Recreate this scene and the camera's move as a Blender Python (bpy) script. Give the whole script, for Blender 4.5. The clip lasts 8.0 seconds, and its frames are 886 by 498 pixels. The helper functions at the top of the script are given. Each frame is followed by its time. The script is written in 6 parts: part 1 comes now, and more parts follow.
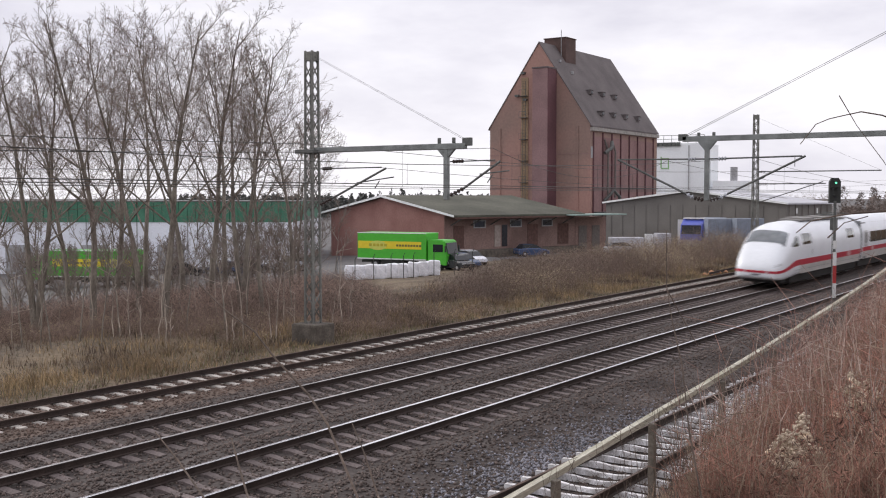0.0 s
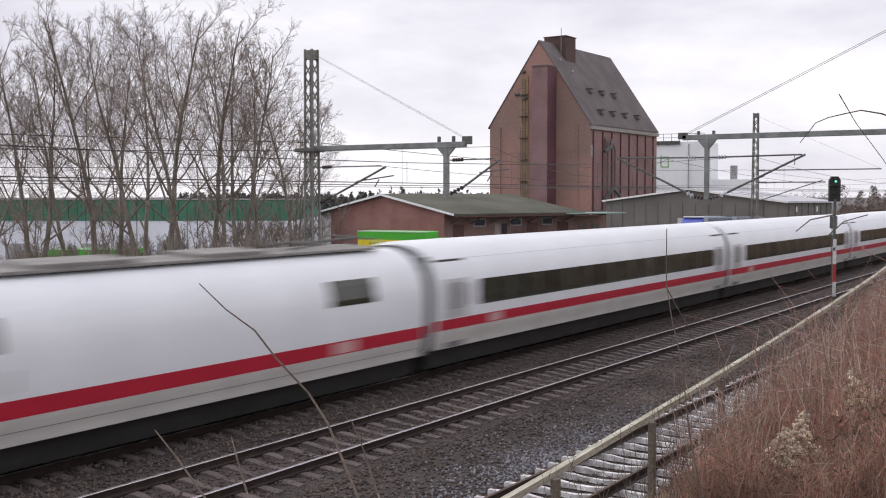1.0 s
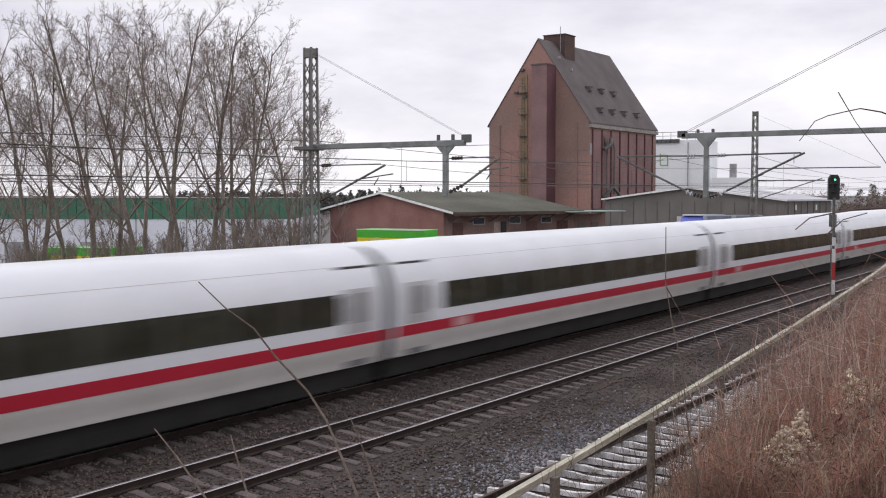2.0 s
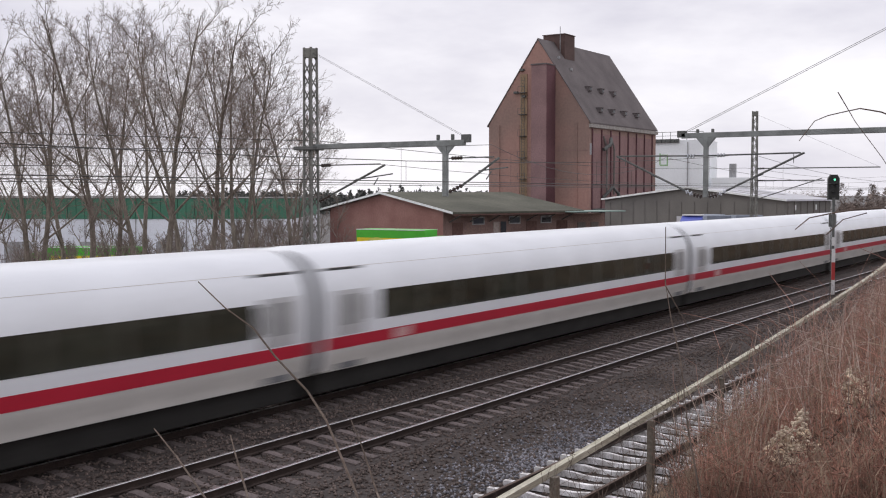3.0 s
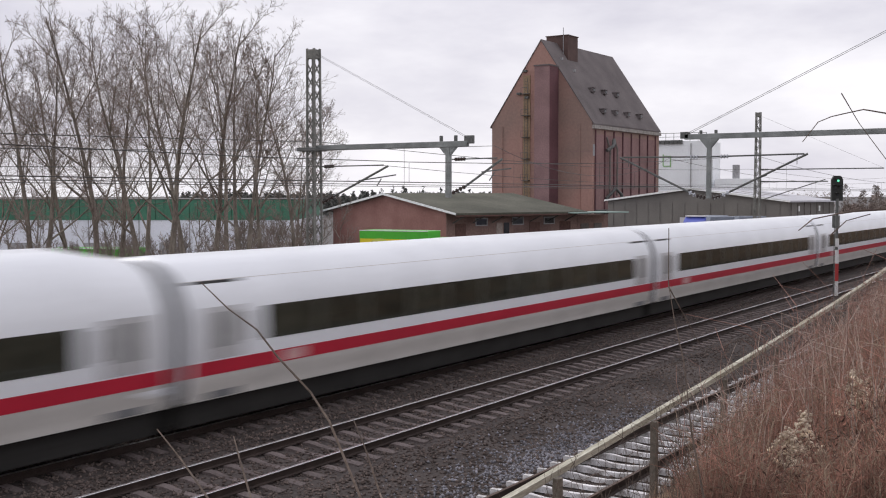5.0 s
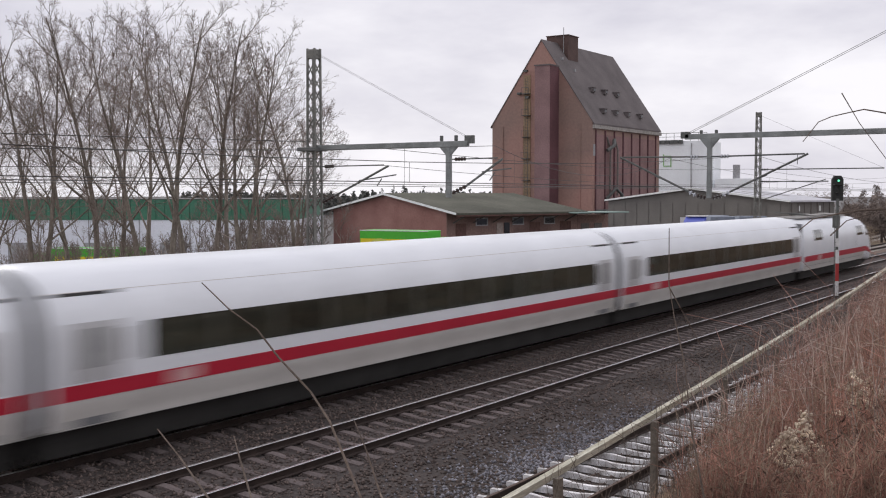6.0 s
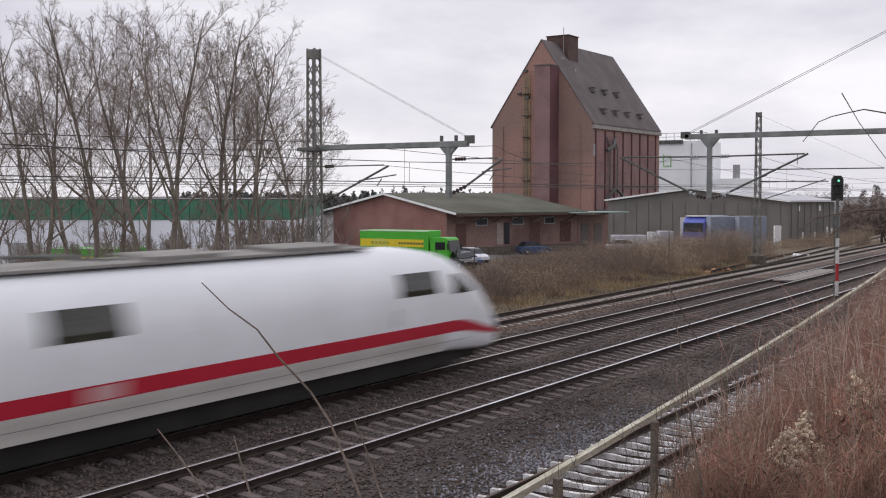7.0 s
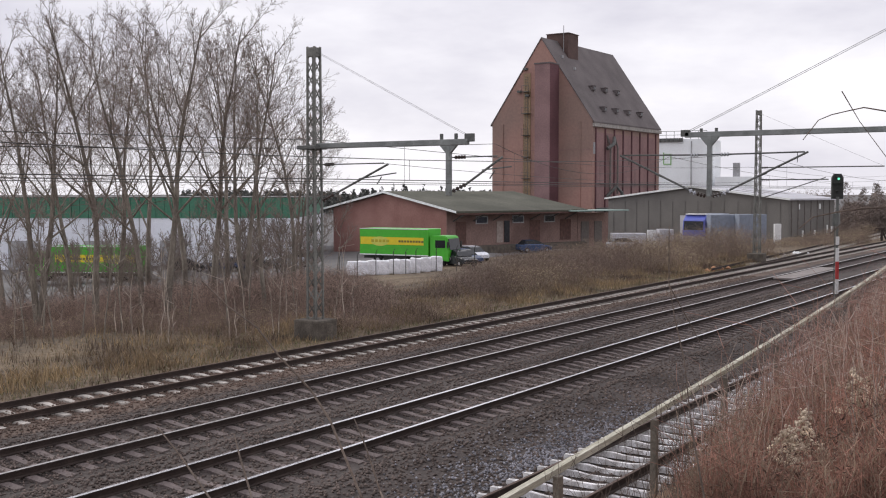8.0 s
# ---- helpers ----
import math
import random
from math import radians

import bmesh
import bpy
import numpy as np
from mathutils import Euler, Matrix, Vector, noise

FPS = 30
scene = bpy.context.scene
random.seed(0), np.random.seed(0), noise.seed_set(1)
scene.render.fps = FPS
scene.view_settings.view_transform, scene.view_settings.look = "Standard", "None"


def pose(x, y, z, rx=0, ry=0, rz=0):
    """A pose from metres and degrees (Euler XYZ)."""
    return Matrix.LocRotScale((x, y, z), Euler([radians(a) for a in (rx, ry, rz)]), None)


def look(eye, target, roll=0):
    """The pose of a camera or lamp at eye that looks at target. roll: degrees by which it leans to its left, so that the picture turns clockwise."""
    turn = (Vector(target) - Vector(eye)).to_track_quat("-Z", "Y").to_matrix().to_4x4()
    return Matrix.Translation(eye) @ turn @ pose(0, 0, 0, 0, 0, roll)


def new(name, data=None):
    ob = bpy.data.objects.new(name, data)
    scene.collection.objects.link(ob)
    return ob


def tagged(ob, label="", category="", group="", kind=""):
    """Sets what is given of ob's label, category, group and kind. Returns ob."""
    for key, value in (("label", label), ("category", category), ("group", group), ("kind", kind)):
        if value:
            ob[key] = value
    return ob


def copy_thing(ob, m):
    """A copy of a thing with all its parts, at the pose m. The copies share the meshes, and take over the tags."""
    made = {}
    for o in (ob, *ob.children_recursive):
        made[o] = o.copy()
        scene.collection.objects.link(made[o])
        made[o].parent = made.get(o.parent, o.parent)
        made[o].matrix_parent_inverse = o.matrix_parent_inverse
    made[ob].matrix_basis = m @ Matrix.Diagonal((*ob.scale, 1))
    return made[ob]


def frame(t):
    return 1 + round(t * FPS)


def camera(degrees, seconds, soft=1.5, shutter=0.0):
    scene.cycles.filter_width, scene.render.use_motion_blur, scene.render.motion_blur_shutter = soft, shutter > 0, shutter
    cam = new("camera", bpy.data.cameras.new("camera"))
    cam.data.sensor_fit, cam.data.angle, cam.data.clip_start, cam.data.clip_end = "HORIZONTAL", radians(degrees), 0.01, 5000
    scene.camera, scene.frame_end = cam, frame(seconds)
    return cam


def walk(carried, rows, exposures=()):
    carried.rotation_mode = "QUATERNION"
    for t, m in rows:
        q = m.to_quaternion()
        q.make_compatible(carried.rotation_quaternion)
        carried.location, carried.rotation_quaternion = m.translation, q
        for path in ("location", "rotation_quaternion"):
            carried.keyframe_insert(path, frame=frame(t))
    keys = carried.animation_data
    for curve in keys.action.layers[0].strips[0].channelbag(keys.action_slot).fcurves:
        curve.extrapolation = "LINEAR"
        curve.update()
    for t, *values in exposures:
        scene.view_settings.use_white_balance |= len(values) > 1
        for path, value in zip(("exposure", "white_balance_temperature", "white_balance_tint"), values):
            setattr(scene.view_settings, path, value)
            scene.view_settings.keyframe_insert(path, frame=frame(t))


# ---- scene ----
YAW = 0.5801                      # turn of the view from the track's direction, radians
EYE = Vector((0.0, 0.0, 5.27))    # rail top is z = 0, tracks run along x
AX = Vector((math.cos(YAW), math.sin(YAW), 0))
LT = Vector((math.sin(YAW), -math.cos(YAW), 0))


def plan(lat, dep, z=0.0):
    """A spot of the site from its offset across and its distance along the axis of the view."""
    v = AX * dep + LT * lat
    return Vector((v.x, v.y, z))


# ---- camera ----
cam = camera(44.62, 8.0, soft=1.1, shutter=0.45)


def aim(dx, dy):
    """A pose turned by small angles (in 1/1910 radians) to the side and up."""
    yaw = YAW + dx / 1910.4
    pitch = 0.0526 + dy / 1910.4
    way = Vector((math.cos(yaw) * math.cos(pitch), math.sin(yaw) * math.cos(pitch), -math.sin(pitch)))
    return look(EYE, EYE + way * 50)


walk(cam, [(0, aim(-4, -7.3)), (0.5, aim(-4.2, -6.2)), (1.0, aim(-4.3, -4.7)), (1.5, aim(-4.8, -2.3)),
           (3.0, aim(-6, -1.5)), (3.5, aim(-4.7, -1.8)), (4.0, aim(-4.3, -4.5)), (4.5, aim(-1.8, -4)),
           (6.0, aim(0, -3.3)), (6.5, aim(0, -3.5)), (7.0, aim(0, -3.3)), (7.5, aim(0, -1.7)), (8.0, aim(0, 0))],
     exposures=[(0, 0.1), (1.0, 0.08), (3.0, 0.02), (4.5, 0.0), (6.0, -0.06), (7.0, -0.08), (7.5, -0.06), (8.0, 0.03)])

# ---- world and sun ----
world = bpy.data.worlds.new("overcast_sky")
scene.world = world
world.use_nodes = True
wn, wl = world.node_tree.nodes, world.node_tree.links
wn.clear()
sky = wn.new("ShaderNodeTexSky")
sky.sky_type = "NISHITA"
sky.sun_disc = False
sky.sun_elevation = radians(33)
sky.sun_rotation = radians(-22)
bg_sky = wn.new("ShaderNodeBackground")
bg_sky.inputs["Strength"].default_value = 0.1
wl.new(sky.outputs[0], bg_sky.inputs[0])
coord = wn.new("ShaderNodeTexCoord")
stretch = wn.new("ShaderNodeMapping")
stretch.inputs["Scale"].default_value = (1.0, 1.0, 3.2)
wl.new(coord.outputs["Generated"], stretch.inputs[0])
cloud = wn.new("ShaderNodeTexNoise")
cloud.inputs["Scale"].default_value = 2.6
cloud.inputs["Detail"].default_value = 6
cloud.inputs["Roughness"].default_value = 0.55
wl.new(stretch.outputs[0], cloud.inputs["Vector"])
cramp = wn.new("ShaderNodeValToRGB")
cramp.color_ramp.elements[0].position, cramp.color_ramp.elements[0].color = 0.36, (0.68, 0.66, 0.74, 1)
cramp.color_ramp.elements[1].position, cramp.color_ramp.elements[1].color = 0.60, (0.98, 0.955, 1.0, 1)
wl.new(cloud.outputs["Fac"], cramp.inputs[0])
bg_cloud = wn.new("ShaderNodeBackground")
bg_cloud.inputs["Strength"].default_value = 1.1
wl.new(cramp.outputs[0], bg_cloud.inputs[0])
wmix = wn.new("ShaderNodeMixShader")
wmix.inputs[0].default_value = 0.94
wl.new(bg_sky.outputs[0], wmix.inputs[1])
wl.new(bg_cloud.outputs[0], wmix.inputs[2])
wout = wn.new("ShaderNodeOutputWorld")
wl.new(wmix.outputs[0], wout.inputs[0])
sun_data = bpy.data.lights.new("sun", "SUN")
sun_data.energy, sun_data.angle, sun_data.color = 1.5, radians(25), (1.0, 0.96, 0.9)
sun = new("sun", sun_data)
sun.matrix_world = look(plan(-80, 95, 62), plan(0, 40, 0))


# ---- materials ----
def mat(name, color, rough=0.7, metal=0.0, vary=0.18, scale=3.0, fine=40.0, bump=0.15, color2=None, spread=0.5, per=0.0, stretch=(1, 1, 1), spec=0.4, dist=0.02):
    """A surface with two scales of colour variation and fine relief; per: lightness change from piece to piece."""
    m = bpy.data.materials.new(name)
    m.use_nodes = True
    n, l = m.node_tree.nodes, m.node_tree.links
    b = n["Principled BSDF"]
    b.inputs["Roughness"].default_value = rough
    b.inputs["Metallic"].default_value = metal
    b.inputs["Specular IOR Level"].default_value = spec
    tc = n.new("ShaderNodeTexCoord")
    mp = n.new("ShaderNodeMapping")
    mp.inputs["Scale"].default_value = stretch
    l.new(tc.outputs["Object"], mp.inputs[0])
    n1 = n.new("ShaderNodeTexNoise")
    n1.inputs["Scale"].default_value = scale
    n1.inputs["Detail"].default_value = 5
    n2 = n.new("ShaderNodeTexNoise")
    n2.inputs["Scale"].default_value = fine
    n2.inputs["Detail"].default_value = 4
    for q in (n1, n2):
        l.new(mp.outputs[0], q.inputs["Vector"])
    r = n.new("ShaderNodeValToRGB")
    c1 = Vector(color)
    c2 = Vector(color2) if color2 else c1 * (1 + vary)
    r.color_ramp.elements[0].color = (*(c1 * (1 - vary)), 1)
    r.color_ramp.elements[1].color = (*c2, 1)
    r.color_ramp.elements[0].position = 0.5 - spread * 0.3
    r.color_ramp.elements[1].position = 0.5 + spread * 0.3
    l.new(n1.outputs["Fac"], r.inputs[0])
    hsv = n.new("ShaderNodeHueSaturation")
    l.new(r.outputs[0], hsv.inputs["Color"])
    val = n.new("ShaderNodeMapRange")
    val.inputs["To Min"].default_value = 1 - vary
    val.inputs["To Max"].default_value = 1 + vary
    val.inputs["From Min"].default_value = 0.3
    val.inputs["From Max"].default_value = 0.7
    l.new(n2.outputs["Fac"], val.inputs[0])
    last = val.outputs[0]
    if per:
        oi = n.new("ShaderNodeObjectInfo")
        pr = n.new("ShaderNodeMapRange")
        pr.inputs["To Min"].default_value = 1 - per
        pr.inputs["To Max"].default_value = 1 + per
        l.new(oi.outputs["Random"], pr.inputs[0])
        geo = n.new("ShaderNodeNewGeometry")
        pi = n.new("ShaderNodeMapRange")
        pi.inputs["To Min"].default_value = 1 - per
        pi.inputs["To Max"].default_value = 1 + per
        l.new(geo.outputs["Random Per Island"], pi.inputs[0])
        for src in (pr, pi):
            mu = n.new("ShaderNodeMath")
            mu.operation = "MULTIPLY"
            l.new(last, mu.inputs[0])
            l.new(src.outputs[0], mu.inputs[1])
            last = mu.outputs[0]
    l.new(last, hsv.inputs["Value"])
    l.new(hsv.outputs[0], b.inputs["Base Color"])
    if bump:
        bp = n.new("ShaderNodeBump")
        bp.inputs["Strength"].default_value = bump
        bp.inputs["Distance"].default_value = dist
        l.new(n2.outputs["Fac"], bp.inputs["Height"])
        l.new(bp.outputs[0], b.inputs["Normal"])
    return m


M = dict(
    ballast=mat("ballast", (0.058, 0.046, 0.043), 0.95, vary=0.3, scale=0.35, fine=9, bump=0.8, color2=(0.09, 0.074, 0.069), dist=0.05),
    ballast_rusty=mat("ballast_rusty", (0.105, 0.074, 0.06), 0.95, vary=0.3, scale=0.35, fine=9, bump=0.8, color2=(0.15, 0.108, 0.088), dist=0.05),
    stone_rusty=mat("rusty_stone", (0.155, 0.108, 0.088), 0.9, vary=0.2, scale=0.3, fine=30, per=0.4, bump=0.2),
    stone=mat("ballast_stone", (0.106, 0.082, 0.073), 0.9, vary=0.2, scale=0.3, fine=30, per=0.45, bump=0.2),
    verge=mat("dry_verge", (0.125, 0.093, 0.066), 0.95, vary=0.35, scale=0.3, fine=5, bump=0.8, color2=(0.175, 0.132, 0.086), dist=0.06),
    rail_rust=mat("rail_rust", (0.040, 0.027, 0.023), 0.8, vary=0.25, scale=2, fine=30, metal=0.0),
    rail_top=mat("rail_head", (0.86, 0.86, 0.87), 0.22, metal=1.0, vary=0.1, scale=1, fine=30, bump=0.02),
    sleeper_pale=mat("sleeper_pale", (0.47, 0.435, 0.40), 0.9, vary=0.15, scale=2.5, fine=25, per=0.15),
    sleeper_dark=mat("sleeper_dark", (0.16, 0.13, 0.125), 0.9, vary=0.25, scale=2, fine=25, per=0.15),
    sleeper_snow=mat("sleeper_frosted", (0.64, 0.615, 0.61), 0.85, vary=0.2, scale=3.5, fine=25, per=0.12, color2=(0.88, 0.87, 0.89), spread=0.35),
    train_white=mat("train_white", (0.81, 0.835, 0.875), 0.32, vary=0.035, scale=0.6, fine=6, bump=0.02, spec=0.5),
    train_lower=mat("train_lower", (0.56, 0.54, 0.515), 0.42, vary=0.07, scale=0.8, fine=7, bump=0.02),
    train_red=mat("train_red", (0.46, 0.018, 0.042), 0.4, vary=0.06, scale=1, fine=6, bump=0.02),
    train_glass=mat("train_glass", (0.034, 0.036, 0.028), 0.08, vary=0.3, scale=0.5, fine=2, bump=0.0, spec=0.6),
    train_grey=mat("train_grey", (0.19, 0.195, 0.205), 0.5, vary=0.08, scale=2, fine=9, bump=0.05),
    train_dark=mat("train_dark", (0.024, 0.023, 0.022), 0.7, vary=0.3, scale=2, fine=12, bump=0.2),
    roof_grey=mat("roof_equipment", (0.23, 0.22, 0.21), 0.6, vary=0.2, scale=2, fine=10),
    steel=mat("galvanised_steel", (0.23, 0.245, 0.24), 0.55, metal=0.3, vary=0.18, scale=2, fine=22),
    steel_dark=mat("weathered_steel", (0.12, 0.125, 0.12), 0.6, metal=0.2, vary=0.2, scale=2, fine=22),
    wire=mat("wire", (0.09, 0.085, 0.08), 0.5, metal=0.5, vary=0.1, bump=0),
    insulator=mat("insulator", (0.05, 0.035, 0.03), 0.2, vary=0.1),
    insulator_pale=mat("insulator_pale", (0.5, 0.52, 0.56), 0.25, vary=0.1),
    frost=mat("frost", (0.6, 0.6, 0.62), 0.9, vary=0.2),
    concrete_pale=mat("concrete_pale", (0.25, 0.225, 0.215), 0.9, vary=0.15, scale=2, fine=20, bump=0.2),
    concrete=mat("concrete", (0.32, 0.30, 0.28), 0.9, vary=0.2, scale=2, fine=20, bump=0.3),
    bark=mat("bark", (0.20, 0.168, 0.142), 0.95, vary=0.3, scale=3, fine=22, bump=0.5, color2=(0.27, 0.24, 0.20), stretch=(1, 1, 0.3)),
    twig=mat("twig", (0.235, 0.185, 0.165), 0.95, vary=0.25, scale=1, fine=5, bump=0),
)


# ---- mesh helpers ----
def part(name, bm, material, parent=None, label="", smooth=False):
    """Links a bmesh as one mesh object under a thing or a part."""
    me = bpy.data.meshes.new(name)
    bm.normal_update()
    bm.to_mesh(me)
    bm.free()
    if smooth:
        me.shade_smooth()
    me.materials.append(material)
    ob = new(name, me)
    if parent:
        ob.parent = parent
    if label:
        ob["label"] = label
    return ob


def raw(name, verts, faces, material, parent=None, label="", smooth=False):
    """Links plain arrays as one mesh object."""
    me = bpy.data.meshes.new(name)
    me.from_pydata([tuple(v) for v in verts], [], [tuple(q) for q in faces])
    me.update()
    if smooth:
        me.shade_smooth()
    me.materials.append(material)
    ob = new(name, me)
    if parent:
        ob.parent = parent
    if label:
        ob["label"] = label
    return ob


def thing(name, m, label, category, group="", kind=""):
    ob = new(name)
    ob.empty_display_size = 0.1
    ob.matrix_basis = m
    return tagged(ob, label, category, group, kind)


def box(bm, c, s, m=None, bevel=0.0):
    """A box of size s with its centre at c, in the frame m."""
    got = bmesh.ops.create_cube(bm, size=1.0)
    vs = got["verts"]
    bmesh.ops.transform(bm, verts=vs, matrix=(m or Matrix()) @ Matrix.Translation(c) @ Matrix.Diagonal((*s, 1)))
    if bevel:
        es = list({e for v in vs for e in v.link_edges})
        bmesh.ops.bevel(bm, geom=es, offset=bevel, segments=2, affect="EDGES", profile=0.6)
    return bm


def boxes(*items, bevel=0.0, m=None):
    bm = bmesh.new()
    for c, s in items:
        box(bm, c, s, m, bevel)
    return bm


def tube(bm, pts, radii, sides=6, cap=True):
    """A round bar through the points."""
    pts = [Vector(p) for p in pts]
    if not isinstance(radii, (list, tuple)):
        radii = [radii] * len(pts)
    rings = []
    for i, p in enumerate(pts):
        d = (pts[min(i + 1, len(pts) - 1)] - pts[max(i - 1, 0)]).normalized()
        a = d.orthogonal().normalized() if abs(d.z) > 0.95 else d.cross(Vector((0, 0, 1))).normalized()
        b = d.cross(a)
        rings.append([bm.verts.new(p + (a * math.cos(k * math.tau / sides) + b * math.sin(k * math.tau / sides)) * radii[i]) for k in range(sides)])
    for r, q in zip(rings, rings[1:]):
        for k in range(sides):
            bm.faces.new((r[k], r[(k + 1) % sides], q[(k + 1) % sides], q[k]))
    if cap:
        bm.faces.new(rings[0][::-1])
        bm.faces.new(rings[-1])
    return bm


def tubes(*items, sides=6):
    bm = bmesh.new()
    for pts, r in items:
        tube(bm, pts, r, sides)
    return bm


def loft(bm, sections, close=True, caps=True):
    """Joins rings of equal length to a skin."""
    rings = [[bm.verts.new(p) for p in s] for s in sections]
    n = len(rings[0])
    for r, q in zip(rings, rings[1:]):
        for k in range(n if close else n - 1):
            bm.faces.new((r[k], r[(k + 1) % n], q[(k + 1) % n], q[k]))
    if caps:
        bm.faces.new(rings[0][::-1])
        bm.faces.new(rings[-1])
    return bm


def prism(bm, outline, depth, m=None):
    """A flat outline in the plane x, z, made thick along y."""
    m = m or Matrix()
    a = [bm.verts.new(m @ Vector((x, 0, z))) for x, z in outline]
    b = [bm.verts.new(m @ Vector((x, depth, z))) for x, z in outline]
    n = len(a)
    bm.faces.new(a)
    bm.faces.new(b[::-1])
    for k in range(n):
        bm.faces.new((a[(k + 1) % n], a[k], b[k], b[(k + 1) % n]))
    return bm


# ---- ground ----
TRACKS = dict(a=23.22, b=18.83, c=14.68, d=8.85)
CANT = radians(2.6)               # the main tracks lean towards the near side


def smooth01(t):
    t = min(1, max(0, t))
    return t * t * (3 - 2 * t)


def fence_foot(x):
    x = max(6.0, min(x, 60.0))
    return -0.0231 + 0.01651 * x + 0.001121 * x * x


def ground_z(x, y):
    lat = x * LT.x + y * LT.y
    dep = x * AX.x + y * AX.y
    far = max(0.0, y - 25.0)
    yard = -1.8 + 0.056 * min(0, lat + 4)
    yard = max(yard, -3.9)
    if y > 25.0:
        z = -0.32 + (yard + 0.32) * smooth01((far - 6) / 28)
        z += 0.16 * noise.noise((x * 0.25, y * 0.25, 0)) * smooth01(far / 3) + 0.06 * noise.noise((x * 1.3, y * 1.3, 4)) * smooth01(far / 2)
    elif y > 7.15:
        z = -0.215 - 0.13 * smooth01((12.6 - y) / 1.2) + 0.02 * noise.noise((x * 0.9, y * 0.9, 2))
        z -= 0.10 * smooth01((y - 24.4) / 0.6)
        for key in "bc":
            off = y - TRACKS[key]
            if abs(off) < 2.05:
                z += (math.tan(CANT) * off - 0.02) * (1 - smooth01((abs(off) - 1.5) / 0.55))
    else:
        top = fence_foot(min(x, 60))
        bank = min(3.65, top + 0.62 * max(0, 6.3 - y) + 0.06 * noise.noise((x * 0.8, y * 0.8, 7)))
        z = -0.345 + (bank + 0.345) * smooth01((7.15 - y) / 0.7)
    return z


def axis(parts):
    out = []
    for a, b, step in parts:
        out += list(np.arange(a, b, step))
    return out + [parts[-1][1]]


def make_ground():
    xs = axis([(-3000, -300, 450), (-300, -20, 40), (-20, 6, 2), (6, 90, 0.5), (90, 150, 1.5), (150, 320, 10), (320, 3000, 335)])
    ys = axis([(-3000, -300, 450), (-300, -20, 40), (-20, 0, 2), (0, 27, 0.45), (27, 70, 1.0), (70, 160, 3), (160, 320, 16), (320, 3000, 335)])
    verts = [(x, y, ground_z(x, y)) for y in ys for x in xs]
    w = len(xs)
    faces = [(j * w + i, j * w + i + 1, (j + 1) * w + i + 1, (j + 1) * w + i) for j in range(len(ys) - 1) for i in range(w - 1)]
    ob = raw("ground", verts, faces, M["verge"], smooth=True)
    me = ob.data
    me.materials.append(M["ballast"])
    me.materials.append(M["yard"])
    me.materials.append(M["bank"])
    me.materials.append(M["ballast_rusty"])
    for p in me.polygons:
        c = p.center
        if 7.3 < c.y < 25.2 + 0.3 * noise.noise((c.x, 0, 0)):
            p.material_index = 4 if c.y > 21.2 + 0.35 * noise.noise((c.x * 0.7, 3, 0)) else 1
        elif c.y >= 60:
            p.material_index = 2
        elif c.y <= 7.3:
            p.material_index = 3
    return tagged(ob, "wide ground with ballast bed, dry verge and paved yard", "ground", kind="structure")


M["yard"] = mat("yard_paving", (0.13, 0.125, 0.125), 0.9, vary=0.2, scale=0.15, fine=3, bump=0.2)
M["bank"] = mat("bank_soil", (0.085, 0.05, 0.035), 0.95, vary=0.35, scale=0.8, fine=9, bump=0.8, color2=(0.15, 0.095, 0.06), dist=0.05)
make_ground()
X0, X1 = 2.0, 330.0


def rail_mesh():
    """A rail along x, its running surface at z = 0, centred on y = 0; the head's top is a mesh of its own."""
    prof = [(-0.0625, -0.16), (0.0625, -0.16), (0.0625, -0.148), (0.012, -0.128), (0.012, -0.045), (0.034, -0.036), (0.034, -0.006), (0.026, -0.002),
            (-0.026, -0.002), (-0.034, -0.006), (-0.034, -0.036), (-0.012, -0.045), (-0.012, -0.128), (-0.0625, -0.148)]
    bm = bmesh.new()
    loft(bm, [[(x, y, z) for y, z in prof] for x in (X0, 40, 90, 160, X1)])
    top = bmesh.new()
    loft(top, [[(x, y, z) for y, z in ((-0.034, -0.004), (0.034, -0.004), (0.030, 0.002), (-0.030, 0.002))] for x in (X0, 40, 90, 160, X1)])
    return bm, top


def sleeper_bm(top, wide=1.0):
    """A concrete sleeper 2.6 m long that dips in the middle."""
    bm = bmesh.new()
    secs = []
    for y, w, z in ((-1.3, 0.13, -0.02), (-0.5, 0.12, 0.0), (-0.2, 0.10, -0.035), (0.2, 0.10, -0.035), (0.5, 0.12, 0.0), (1.3, 0.13, -0.02)):
        secs.append([(-w * wide, y, -0.12), (w * wide, y, -0.12), (w * 0.85 * wide, y, top + z), (-w * 0.85 * wide, y, top + z)])
    return loft(bm, secs)


